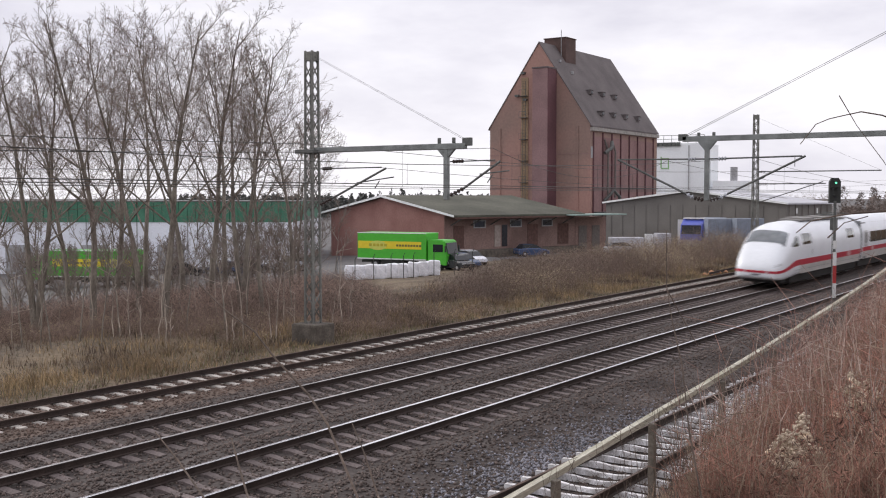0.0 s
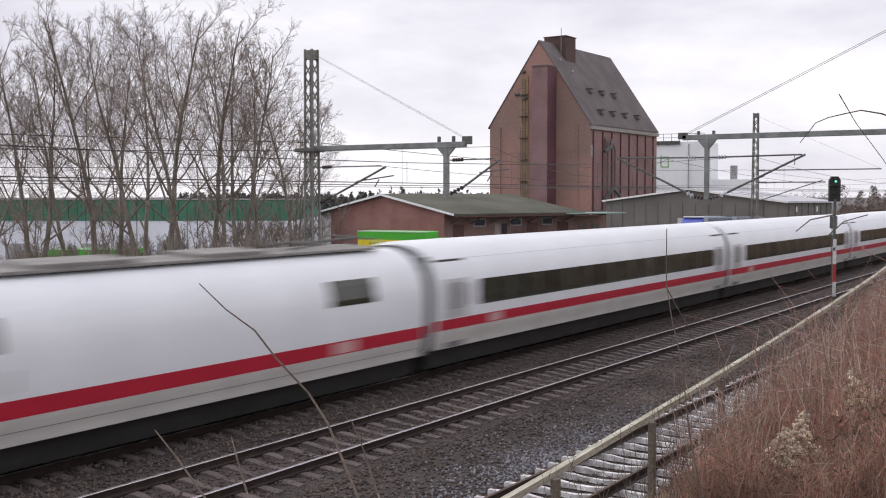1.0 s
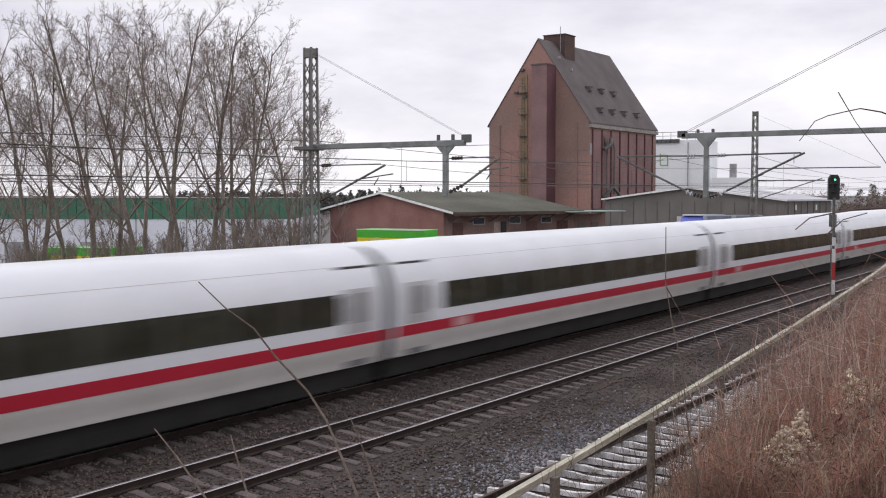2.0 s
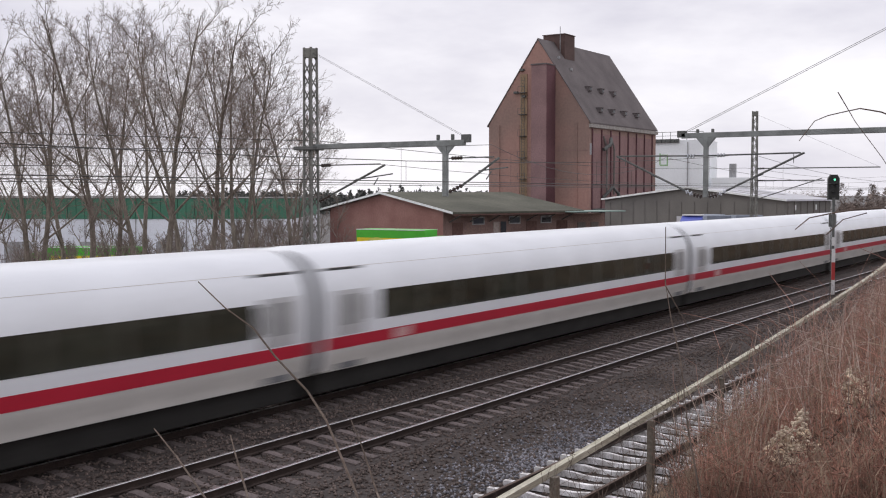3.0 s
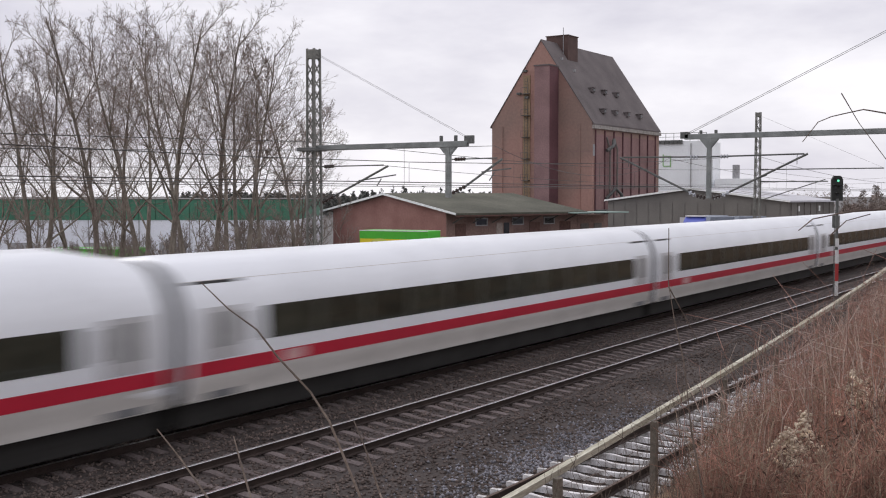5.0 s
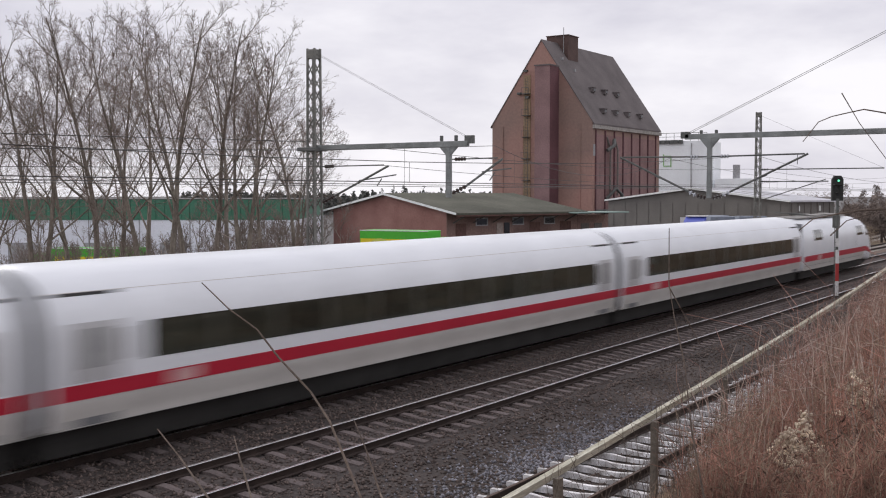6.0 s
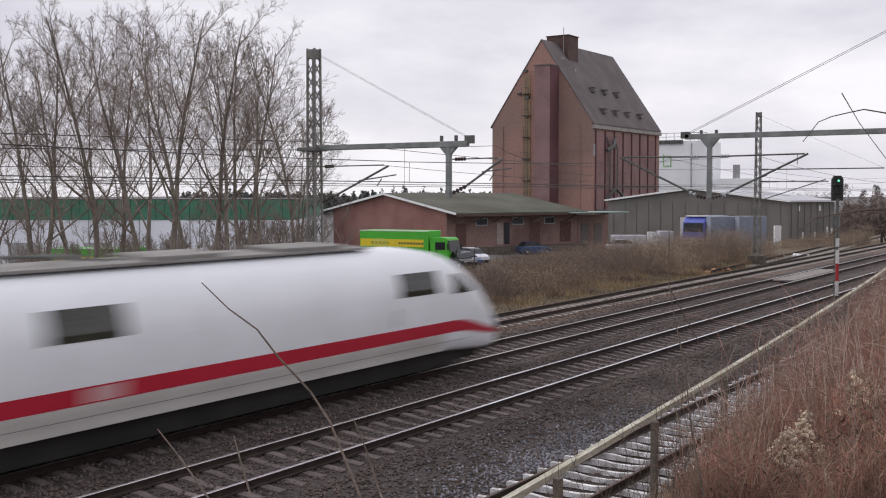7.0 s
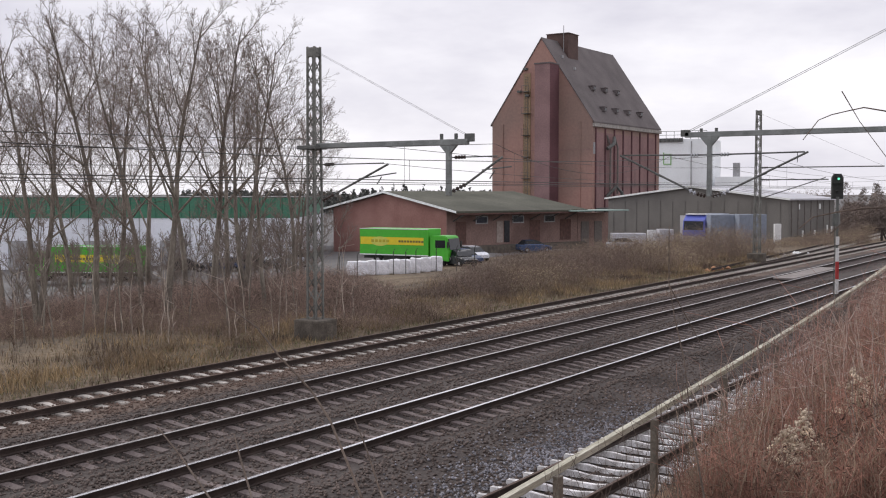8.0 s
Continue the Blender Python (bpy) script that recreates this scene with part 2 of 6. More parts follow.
def make_track(key, label, material, head, lift=0.0, last=300):
    y = TRACKS[key]
    track = thing("railway_track", Matrix.Translation((0, y, lift)) @ Matrix.Rotation(CANT if key in "bc" else 0.0, 4, "X"), label, "railway track", "tracks side by side", "structure")
    for s in (-1, 1):
        bm, top = rail_mesh()
        rail = part("rail", bm, M["rail_rust"], track)
        rail.location.y = s * 0.7535
        part("railhead", top, head, rail, "worn running surface of the rail")
    rnd = random.Random(key)
    me = bpy.data.meshes.new("sleeper")
    bm = sleeper_bm(0.0, 0.52 if key == "d" else 1.0)
    bm.to_mesh(me)
    bm.free()
    me.materials.append(material)
    x0 = {"a": 9.1, "b": 9.3, "c": 9.0, "d": 10.0}[key]
    for k in range(last):
        ob = new("sleeper", me)
        ob.parent = track
        ob.location = (x0 + k * 0.6 + rnd.uniform(-0.02, 0.02), rnd.uniform(-0.02, 0.02), -0.165 + rnd.uniform(-0.006, 0.006))
        ob.rotation_euler = (0, 0, rnd.uniform(-0.012, 0.012) * (4 if key == "d" else 1))
        ob.scale = (rnd.uniform(0.75, 1.15) if key == "d" else 1.0, 0.89 if key == "a" else 1.0, 1.0)
    return track


M["rail_mid"] = mat("rail_head_worn", (0.55, 0.53, 0.52), 0.32, metal=0.9, vary=0.12, scale=1, fine=30, bump=0.02)
M["rail_dull"] = mat("rail_head_dull", (0.10, 0.065, 0.05), 0.6, metal=0.3, vary=0.2, scale=1, fine=30, bump=0.02)
make_track("a", "siding track on pale concrete sleepers with rusty rails", M["sleeper_pale"], M["rail_dull"])
make_track("b", "main line track with worn rails on dark sleepers", M["sleeper_dark"], M["rail_mid"], lift=-0.02)
make_track("c", "main line track with shiny rails on dark sleepers", M["sleeper_dark"], M["rail_top"], lift=-0.02)
make_track("d", "disused siding with frosted sleepers beside the bank", M["sleeper_snow"], M["rail_dull"], lift=-0.04, last=100)


def make_spur():
    """A side track that leaves the siding and bends away towards the yard."""
    spur = thing("railway_track", Matrix.Translation((73.0, 24.7, -0.03)) @ Matrix.Rotation(radians(3.6), 4, "Z"), "rusty side track that branches off towards the yard", "railway track", "tracks side by side", "structure")
    for s in (-1, 1):
        bm = bmesh.new()
        loft(bm, [[(x, s * 0.7535 + y, z) for y, z in ((-0.06, -0.16), (0.06, -0.16), (0.06, -0.145), (0.014, -0.125), (0.014, -0.045), (0.034, -0.036), (0.034, 0), (-0.034, 0), (-0.034, -0.036), (-0.014, -0.045), (-0.014, -0.125), (-0.06, -0.145))] for x in (0, 40, 90)])
        part("rail", bm, M["rail_rust"], spur)
    me = bpy.data.meshes.new("sleeper")
    bm = sleeper_bm(0.0)
    bm.to_mesh(me)
    bm.free()
    me.materials.append(M["sleeper_pale"])
    for k in range(110):
        ob = new("sleeper", me)
        ob.parent = spur
        ob.location = (9.0 + k * 0.66, 0, -0.17)


make_spur()


# ---- train ----
SECTION = [(0, 0), (0.80, 0), (0.92, 0.02), (0.97, 0.06), (1, 0.16), (1, 0.40), (0.992, 0.52), (0.97, 0.63), (0.93, 0.72), (0.86, 0.80), (0.76, 0.87),
           (0.63, 0.925), (0.48, 0.965), (0.32, 0.988), (0.16, 0.998), (0, 1)]


def section(square=0.0):
    """The half section; square: how far the shoulders are pushed out."""
    return [(u + (u ** 0.42 - u) * square if v > 0.45 and u > 0 else u, v) for u, v in SECTION]


def body_ring(x, w, zb, zt, square=0.0):
    right = [(x, -u * w, zb + v * (zt - zb)) for u, v in section(square)]
    left = [(x, -p[1], p[2]) for p in right[-2:0:-1]]
    return right + left


def side_y(w, zb, zt, z, square=0.0):
    """Half width of the body at height z, on the side or roof."""
    v = (z - zb) / (zt - zb)
    pts = section(square)[3:]
    for (u0, v0), (u1, v1) in zip(pts, pts[1:]):
        if v0 <= v <= v1:
            return w * (u0 + (u1 - u0) * (v - v0) / max(1e-6, v1 - v0))
    return w * (pts[0][0] if v < pts[0][1] else 0.0)


def side_strip(name, stations, shape, z0, z1, side, material, parent, label="", proud=0.010, rows=9):
    """A strip that lies on the body's side from height z0(x) to z1(x)."""
    bm = bmesh.new()
    grid = []
    for x in stations:
        w, zb, zt, *square = shape(x)
        a = z0(x) if callable(z0) else z0
        b = z1(x) if callable(z1) else z1
        col = []
        for i in range(rows + 1):
            z = a + (b - a) * i / rows
            col.append(bm.verts.new((x, side * (side_y(w, zb, zt, z, *square) + proud), z)))
        grid.append(col)
    for p, q in zip(grid, grid[1:]):
        for i in range(rows):
            bm.faces.new((p[i], q[i], q[i + 1], p[i + 1]) if side < 0 else (p[i], p[i + 1], q[i + 1], q[i]))
    return part(name, bm, material, parent, label, smooth=True)


def frange(a, b, n):
    return [a + (b - a) * i / n for i in range(n + 1)]


def bogie(parent, x):
    """Frame, axles and wheels under the body."""
    bg = part("bogie", boxes(((x, 0, 0.55), (2.9, 2.1, 0.22)), ((x, -0.95, 0.6), (3.3, 0.16, 0.26)), ((x, 0.95, 0.6), (3.3, 0.16, 0.26)), bevel=0.02), M["train_dark"], parent)
    for dx in (-1.25, 1.25):
        for y in (-0.75, 0.75):
            bm = tubes((((x + dx, y - 0.065, 0.45), (x + dx, y + 0.065, 0.45)), 0.5), sides=20)
            part("wheel", bm, M["train_dark"], bg)
    return bg


def middle_car(high=False):
    L, w, zb = 26.4, 1.51, 0.70
    zt = 4.13 if high else 3.84
    car = thing("dining_car" if high else "passenger_car", Matrix(), "white high-roofed dining car with red stripe and lettering" if high else "white passenger car with dark window band and red stripe",
                "train car", "cars of the express train")
    bm = bmesh.new()
    if high:
        st = [(0.22, 3.6), (0.35, 3.84), (0.9, 3.9), (2.2, 4.13), (24.2, 4.13), (25.5, 3.9), (26.05, 3.84), (26.18, 3.6)]
    else:
        st = [(0.22, 3.7), (0.32, 3.82), (0.5, 3.84), (25.9, 3.84), (26.08, 3.82), (26.18, 3.7)]
    loft(bm, [body_ring(x, w - (0.04 if z in (3.6, 3.7) else 0), zb, z) for x, z in st])
    body = part("body", bm, M["train_white"], car, smooth=True)
    shape = lambda x: (w, zb, 3.84 if not high else 3.84 + 0.0)
    for s in (-1, 1):
        part_shape = (lambda x: (w, zb, zt)) if high else shape
        side_strip("lower_panel", frange(0.3, 26.1, 6), part_shape, 0.74, 1.295, s, M["train_lower"], car, "pale grey lower side panel", proud=0.004)
        side_strip("red_stripe", frange(0.3, 26.1, 6), part_shape, 1.30, 1.605, s, M["train_red"], car, "red stripe along the side")
        runs = [(2.25, 7.2), (16.9, 23.8)] if high else [(2.7, 24.2)]
        for a, b in runs:
            band = side_strip("window_band", frange(a, b, 12), part_shape, 1.92, 2.70, s, M["train_glass"], car, "dark glass window band")
            k = int((b - a) / 1.85)
            for i in range(1, k):
                x = a + (b - a) * i / k
                side_strip("window_post", [x - 0.13, x + 0.13], part_shape, 1.95, 2.67, s, M["post_olive_reflect"], band, proud=0.014, rows=2)
        for a in (0.75, 24.45):
            door = side_strip("door", frange(a, a + 1.2, 2), part_shape, 1.64, 2.80, s, M["door_grey"], car, "pale grey plug door", proud=0.014)
            side_strip("door_window", frange(a + 0.25, a + 0.95, 2), part_shape, 1.90, 2.68, s, M["door_glass"], door, proud=0.016)
            side_strip("door_seam", [a - 0.03, a], part_shape, 1.64, 2.80, s, M["train_grey"], car, proud=0.015, rows=3)
            side_strip("step_box", frange(a + 0.1, a + 1.1, 2), part_shape, 0.76, 0.92, s, M["train_grey"], car, "grey entrance step box", proud=0.012, rows=2)
        for a in (2.05, 24.25):
            side_strip("side_sign", [a, a + 0.16], part_shape, 1.98, 2.62, s, M["door_glass"], car, "narrow grey destination sign", rows=2)
        side_strip("logo_patch", [3.3, 4.1], part_shape, 1.33, 1.575, s, M["patch"], car, "faded pale marking on the stripe", proud=0.014, rows=2)
        if high:
            for i in range(12):
                side_strip("letter_bar", [9.6 + i * 0.44, 9.6 + i * 0.44 + (0.3 if i % 5 != 3 else 0.18)], part_shape, 2.12, 2.36, s, M["train_red"], car, "illegible red lettering", rows=2)
            side_strip("roof_slot", frange(2.6, 9.5, 3), part_shape, 3.42, 3.50, s, M["train_dark"], car, proud=0.004, rows=2)
            side_strip("roof_slot", frange(16.6, 21.5, 3), part_shape, 3.42, 3.50, s, M["train_dark"], car, proud=0.004, rows=2)
            side_strip("roof_slot", frange(3.2, 12.5, 3), part_shape, 3.78, 3.83, s, M["train_dark"], car, proud=0.004, rows=2)
        else:
            side_strip("roof_seam", frange(0.4, 26.0, 4), part_shape, 3.36, 3.372, s, M["train_lower"], car, proud=0.003, rows=1)
            for a in (0.45, 24.3):
                side_strip("roof_slot", frange(a, a + 1.6, 2), part_shape, 3.30, 3.36, s, M["train_dark"], car, proud=0.004, rows=1)
    bm = bmesh.new()
    loft(bm, [body_ring(x, 1.45, 0.72, 3.72) for x in (-0.21, 0.21)])
    gangway = part("gangway", bm, M["bellows"], car, "grey rubber gangway bellows")
    for i in range(4):
        bm = bmesh.new()
        loft(bm, [body_ring(-0.19 + i * 0.115 + e, 1.475, 0.70, 3.745) for e in (0, 0.05)])
        part("fold", bm, M["bellows"], gangway)
    for s in (-1, 1):
        side_strip("stripe_fold", [-0.2, 0.2], lambda x: (1.475, 0.70, 3.745), 1.30, 1.605, s, M["train_red_dull"], gangway, "dull red stripe across the bellows", rows=2)
    # Underframe widened to a dark fill that blocks light and deepens the underbody shadow.
    part("underframe", boxes(((13.2, 0, 0.44), (25.9, 2.5, 0.56)), ((13.2, 0, 0.24), (13.0, 2.2, 0.3)), bevel=0.03), M["train_dark"], car)
    for x in (3.7, 22.7):
        bogie(car, x)
    return car


def back(x):
    """Stations of the nose, drawn back a little from the coupling plane."""
    return round(0.45 + x * 6.05 / 6.5, 2) if x < 6.5 else x


NOSE = [(back(x), w, zb, zt) for x, w, zb, zt in (
    (0.0, 0.62, 0.66, 1.06), (0.05, 0.92, 0.58, 1.2), (0.15, 1.10, 0.52, 1.34), (0.4, 1.25, 0.46, 1.62), (0.8, 1.36, 0.44, 1.98), (1.25, 1.42, 0.44, 2.32), (1.7, 1.46, 0.46, 2.66), (2.25, 1.49, 0.50, 3.00),
    (2.85, 1.51, 0.54, 3.31), (3.5, 1.52, 0.58, 3.51), (4.6, 1.53, 0.62, 3.65), (6.5, 1.53, 0.64, 3.72), (12.0, 1.53, 0.64, 3.72), (19.9, 1.53, 0.64, 3.72), (20.2, 1.52, 0.64, 3.70), (20.34, 1.46, 0.66, 3.6))]


def squareness(x):
    """The nose has flatter, squarer shoulders round the windscreen."""
    return float(np.interp((x - 0.45) * 6.5 / 6.05, (0, 0.8, 1.5, 2.6, 3.6, 4.8, 6.5), (0.2, 0.6, 0.75, 0.65, 0.35, 0.12, 0)))


def nose_shape(x):
    for a, b in zip(NOSE, NOSE[1:]):
        if a[0] <= x <= b[0]:
            t = (x - a[0]) / (b[0] - a[0])
            return (*(p + (q - p) * t for p, q in zip(a[1:], b[1:])), squareness(x))
    return (*NOSE[-1][1:], 0.0)


def power_car():
    car = thing("power_car", Matrix(), "white streamlined power car with red stripe and sloped windscreen", "train car", "cars of the express train")
    bm = bmesh.new()
    st = sorted({*[round(n[0], 2) for n in NOSE], *[round(x, 2) for x in frange(0.45, 6.5, 22)]})
    loft(bm, [body_ring(x, *nose_shape(x)) for x in st])
    body = part("body", bm, M["train_white"], car, smooth=True)
    for s in (-1, 1):
        drop = lambda x: 1.20 - 0.36 * (1 - smooth01((x - 0.45) / 3.2))
        rise = lambda x: 1.545 - 0.56 * (1 - smooth01((x - 0.45) / 3.2))
        side_strip("red_stripe", [0.46, 0.5, 0.55, 0.6, 0.72] + frange(0.8, 5.0, 18) + frange(5.5, 19.88, 6) + [20.18], nose_shape, drop, rise, s, M["train_red"], car, "red stripe that runs round the nose")
        side_strip("lower_panel", frange(4.2, 6.5, 4) + [12.0, 19.88, 20.18], nose_shape, 0.68, 1.19, s, M["train_lower"], car, "pale lower side panel", proud=0.003)
        side_strip("panel_seam", frange(3.0, 6.5, 6) + [12.0, 19.88], nose_shape, 0.93, 0.945, s, M["train_grey"], car, proud=0.006, rows=1)
        side_strip("cab_window", frange(2.55, 3.75, 6), nose_shape, lambda x: 2.34, lambda x: 2.38 + 0.54 * min(1, (x - 2.5) / 0.9), s, M["train_glass"], car, "slanted cab side window")
        side_strip("side_window", frange(4.6, 6.5, 4), nose_shape, 2.42, 3.06, s, M["train_glass"], car, "dark side window")
        side_strip("side_window", frange(16.0, 17.9, 4), nose_shape, 2.44, 3.08, s, M["train_glass"], car, "dark side window")
        side_strip("logo_patch", [16.1, 17.0], nose_shape, 1.23, 1.51, s, M["patch"], car, "faded pale marking on the stripe", proud=0.014, rows=2)
        door = side_strip("cab_door", frange(6.6, 7.35, 2), nose_shape, 1.62, 2.95, s, M["train_white"], car, proud=0.008)
        side_strip("door_handle", [6.7, 6.76], nose_shape, 1.68, 2.1, s, M["train_grey"], door, proud=0.03, rows=1)
        side_strip("headlight", frange(0.61, 1.05, 3), nose_shape, lambda x: 1.05 + 0.25 * x, lambda x: 1.13 + 0.3 * x, s, M["lamp_glass"], car, "narrow glass headlight", rows=2)
    part("nose_stripe", boxes(((0.45, 0, 0.91), (0.03, 1.2, 0.14)), bevel=0.01), M["train_red"], car)
    part("coupler_flap", boxes(((0.46, 0, 0.74), (0.04, 0.5, 0.1)), bevel=0.01), M["train_grey"], car)
    # windscreen over the slope of the nose
    bm = bmesh.new()
    grid = []
    for x in frange(1.9, 2.92, 8):
        w, zb, zt, sq = nose_shape(x)
        sec = section(sq)
        row = []
        for i in range(13):
            k = -1 + 2 * i / 12
            span = 1.2 - 0.12 * (x - 1.9)
            y = k * span
            u = abs(y) / w
            v = 1.0
            for (u0, v0), (u1, v1) in zip(sec[4:], sec[5:]):
                if u1 <= u <= u0:
                    v = v0 + (v1 - v0) * (u0 - u) / max(1e-6, u0 - u1)
                    break
            row.append(bm.verts.new((x - 0.006, y, zb + v * (zt - zb) + 0.014)))
        grid.append(row)
    for p, q in zip(grid, grid[1:]):
        for i in range(12):
            bm.faces.new((p[i], p[i + 1], q[i + 1], q[i]))
    part("windscreen", bm, M["screen_reflect"], car, "wide sloped windscreen with sky reflection in its grey", smooth=True)
    # roof gear
    part("roof_tray", boxes(((13.0, 0, 3.765), (12.2, 1.3, 0.07)), bevel=0.02), M["roof_grey"], car, "grey roof tray")
    for x, n in ((9.2, 2.6), (13.5, 2.2)):
        part("roof_unit", boxes(((x, 0, 3.84), (n, 1.2, 0.12)), bevel=0.03), M["roof_grey"], car)
    part("pantograph", tubes((((16.6, -0.6, 3.95), (16.6, 0.6, 3.95)), 0.04), (((16.6, 0, 3.95), (18.6, 0, 4.02)), 0.035), (((18.6, -0.9, 4.05), (18.6, 0.9, 4.05)), 0.03), (((15.4, -0.5, 3.86), (16.6, -0.5, 3.95)), 0.03), (((15.4, 0.5, 3.86), (16.6, 0.5, 3.95)), 0.03)), M["steel_dark"], car, "folded pantograph")
    # Same dark fill below the power car, for the shadow under its body.
    part("underframe", boxes(((11.6, 0, 0.42), (17.0, 2.5, 0.56)), bevel=0.03), M["train_dark"], car)
    part("gangway", boxes(((20.45, 0, 2.05), (0.24, 2.7, 2.9)), bevel=0.03), M["train_grey"], car)
    part("snow_plough", boxes(((2.3, 0, 0.36), (1.5, 2.2, 0.3)), bevel=0.04), M["train_dark"], car)
    for x in (4.4, 16.0):
        bogie(car, x)
    return car


M["train_red_dull"] = mat("train_red_dull", (0.22, 0.03, 0.04), 0.6, vary=0.1, bump=0.05)
M["bellows"] = mat("bellows_rubber", (0.125, 0.127, 0.135), 0.7, vary=0.1, scale=2, fine=9, bump=0.05)
M["door_grey"] = mat("door_grey", (0.50, 0.50, 0.51), 0.4, vary=0.05, bump=0.02)
M["door_glass"] = mat("door_glass", (0.34, 0.345, 0.35), 0.25, vary=0.1, bump=0)
M["lamp_glass"] = mat("lamp_glass", (0.55, 0.56, 0.58), 0.15, vary=0.1, bump=0)
# Posts lightened to olive, putting the window band's reflections into their colour.
M["post_olive_reflect"] = mat("window_post", (0.055, 0.054, 0.043), 0.3, vary=0.2, bump=0)
M["patch"] = mat("faded_marking", (0.62, 0.38, 0.38), 0.4, vary=0.1)
# Glass colour lightened to blue-grey to hold the sky's reflection.
M["screen_reflect"] = mat("windscreen_glass", (0.17, 0.185, 0.20), 0.06, vary=0.2, scale=0.6, fine=2, bump=0, spec=0.7)
TRAIN = []                        # (thing, offset behind the first coupling, faces back)
first = power_car()
TRAIN.append((first, -20.56, False))
plain = middle_car()
TRAIN.append((plain, 0.0, False))
for i in range(1, 12):
    if i == 7:
        TRAIN.append((middle_car(True), i * 26.4, False))
    else:
        TRAIN.append((copy_thing(plain, Matrix()), i * 26.4, False))
TRAIN.append((copy_thing(first, Matrix()), 12 * 26.4 + 20.56, True))


# ---- buildings ----
M["mast_steel"] = mat("mast_steel", (0.18, 0.18, 0.165), 0.65, metal=0.1, vary=0.25, scale=1.2, fine=18)
M["concrete_dark"] = mat("mossy_concrete", (0.11, 0.095, 0.08), 0.95, vary=0.3, scale=2, fine=20, bump=0.4)
M["brick"] = mat("brick_wall", (0.265, 0.13, 0.112), 0.9, vary=0.12, scale=0.3, fine=5, bump=0.2, color2=(0.31, 0.165, 0.145))
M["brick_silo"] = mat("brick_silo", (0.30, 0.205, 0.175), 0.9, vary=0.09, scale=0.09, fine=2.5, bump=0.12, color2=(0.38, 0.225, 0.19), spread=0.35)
M["tile"] = mat("roof_tiles", (0.14, 0.122, 0.122), 0.85, vary=0.15, scale=0.3, fine=6, bump=0.3)
M["felt"] = mat("mossy_roof", (0.085, 0.086, 0.066), 0.95, vary=0.2, scale=0.2, fine=4, color2=(0.115, 0.114, 0.09))
M["sheet_grey"] = mat("grey_cladding", (0.155, 0.147, 0.138), 0.7, vary=0.12, scale=0.3, fine=6)
M["sheet_white"] = mat("white_cladding", (0.79, 0.81, 0.88), 0.6, vary=0.06, scale=0.2, fine=5)
M["sheet_green"] = mat("green_cladding", (0.06, 0.185, 0.12), 0.6, vary=0.1, scale=0.3, fine=5)
M["dark_glass"] = mat("dark_window", (0.03, 0.03, 0.035), 0.2, vary=0.2, bump=0)
M["frame_dim"] = mat("frame_dim", (0.17, 0.15, 0.14), 0.7, vary=0.15)
# Browner brick with the shade under the canopy put into its colour.
M["brick_canopy_shade"] = mat("brick_canopy_shade", (0.22, 0.142, 0.125), 0.95, vary=0.2, scale=0.25, fine=5, bump=0.2, color2=(0.29, 0.195, 0.172))
# Maroon brick for the silo's right-hand faces, with their shading in the colour.
M["brick_maroon_shaded"] = mat("brick_maroon_shaded", (0.13, 0.062, 0.07), 0.9, vary=0.15, scale=0.3, fine=5, bump=0.2)
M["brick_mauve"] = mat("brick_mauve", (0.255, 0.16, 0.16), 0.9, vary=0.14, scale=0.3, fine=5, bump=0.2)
M["frame_grey"] = mat("frame_grey", (0.34, 0.34, 0.35), 0.6, vary=0.15)
M["door_pale"] = mat("door_pale", (0.36, 0.30, 0.27), 0.7, vary=0.15)
M["door_brown"] = mat("door_brown", (0.12, 0.065, 0.055), 0.8, vary=0.2)
M["canopy_green"] = mat("canopy_green", (0.27, 0.36, 0.33), 0.6, vary=0.1)
# Silo brick of the right-hand wall, darkened in colour as the shaded side.
M["brick_side_shaded"] = mat("brick_side_shaded", (0.235, 0.14, 0.135), 0.9, vary=0.12, scale=0.2, fine=4, bump=0.15, color2=(0.285, 0.175, 0.17))
M["brick_pale"] = mat("brick_pale", (0.30, 0.215, 0.14), 0.9, vary=0.15, scale=0.4, fine=5)
M["turret"] = mat("turret_cladding", (0.10, 0.062, 0.055), 0.8, vary=0.15, scale=0.6, fine=5)
M["sheet_pale"] = mat("pale_sheet", (0.50, 0.50, 0.54), 0.5, vary=0.1, scale=0.2, fine=4)
M["bright_white"] = mat("bright_white", (0.90, 0.93, 0.95), 0.5, vary=0.04, scale=0.2, fine=3)
M["sign_green"] = mat("sign_green", (0.30, 0.50, 0.25), 0.5, vary=0.1)
M["white_trim"] = mat("white_trim", (0.78, 0.8, 0.8), 0.6, vary=0.1)


def frame_of(a, b, z):
    """A frame with x along the wall from a to b (right of it is the near side), y away from the viewer, z up."""
    d = Vector((b.x - a.x, b.y - a.y, 0))
    n = d.length
    d /= n
    back = Vector((-d.y, d.x, 0))
    if back.dot(AX) < 0:
        back = -back
    m = Matrix(((d.x, back.x, 0, a.x), (d.y, back.y, 0, a.y), (0, 0, 1, z), (0, 0, 0, 1)))
    return m, n


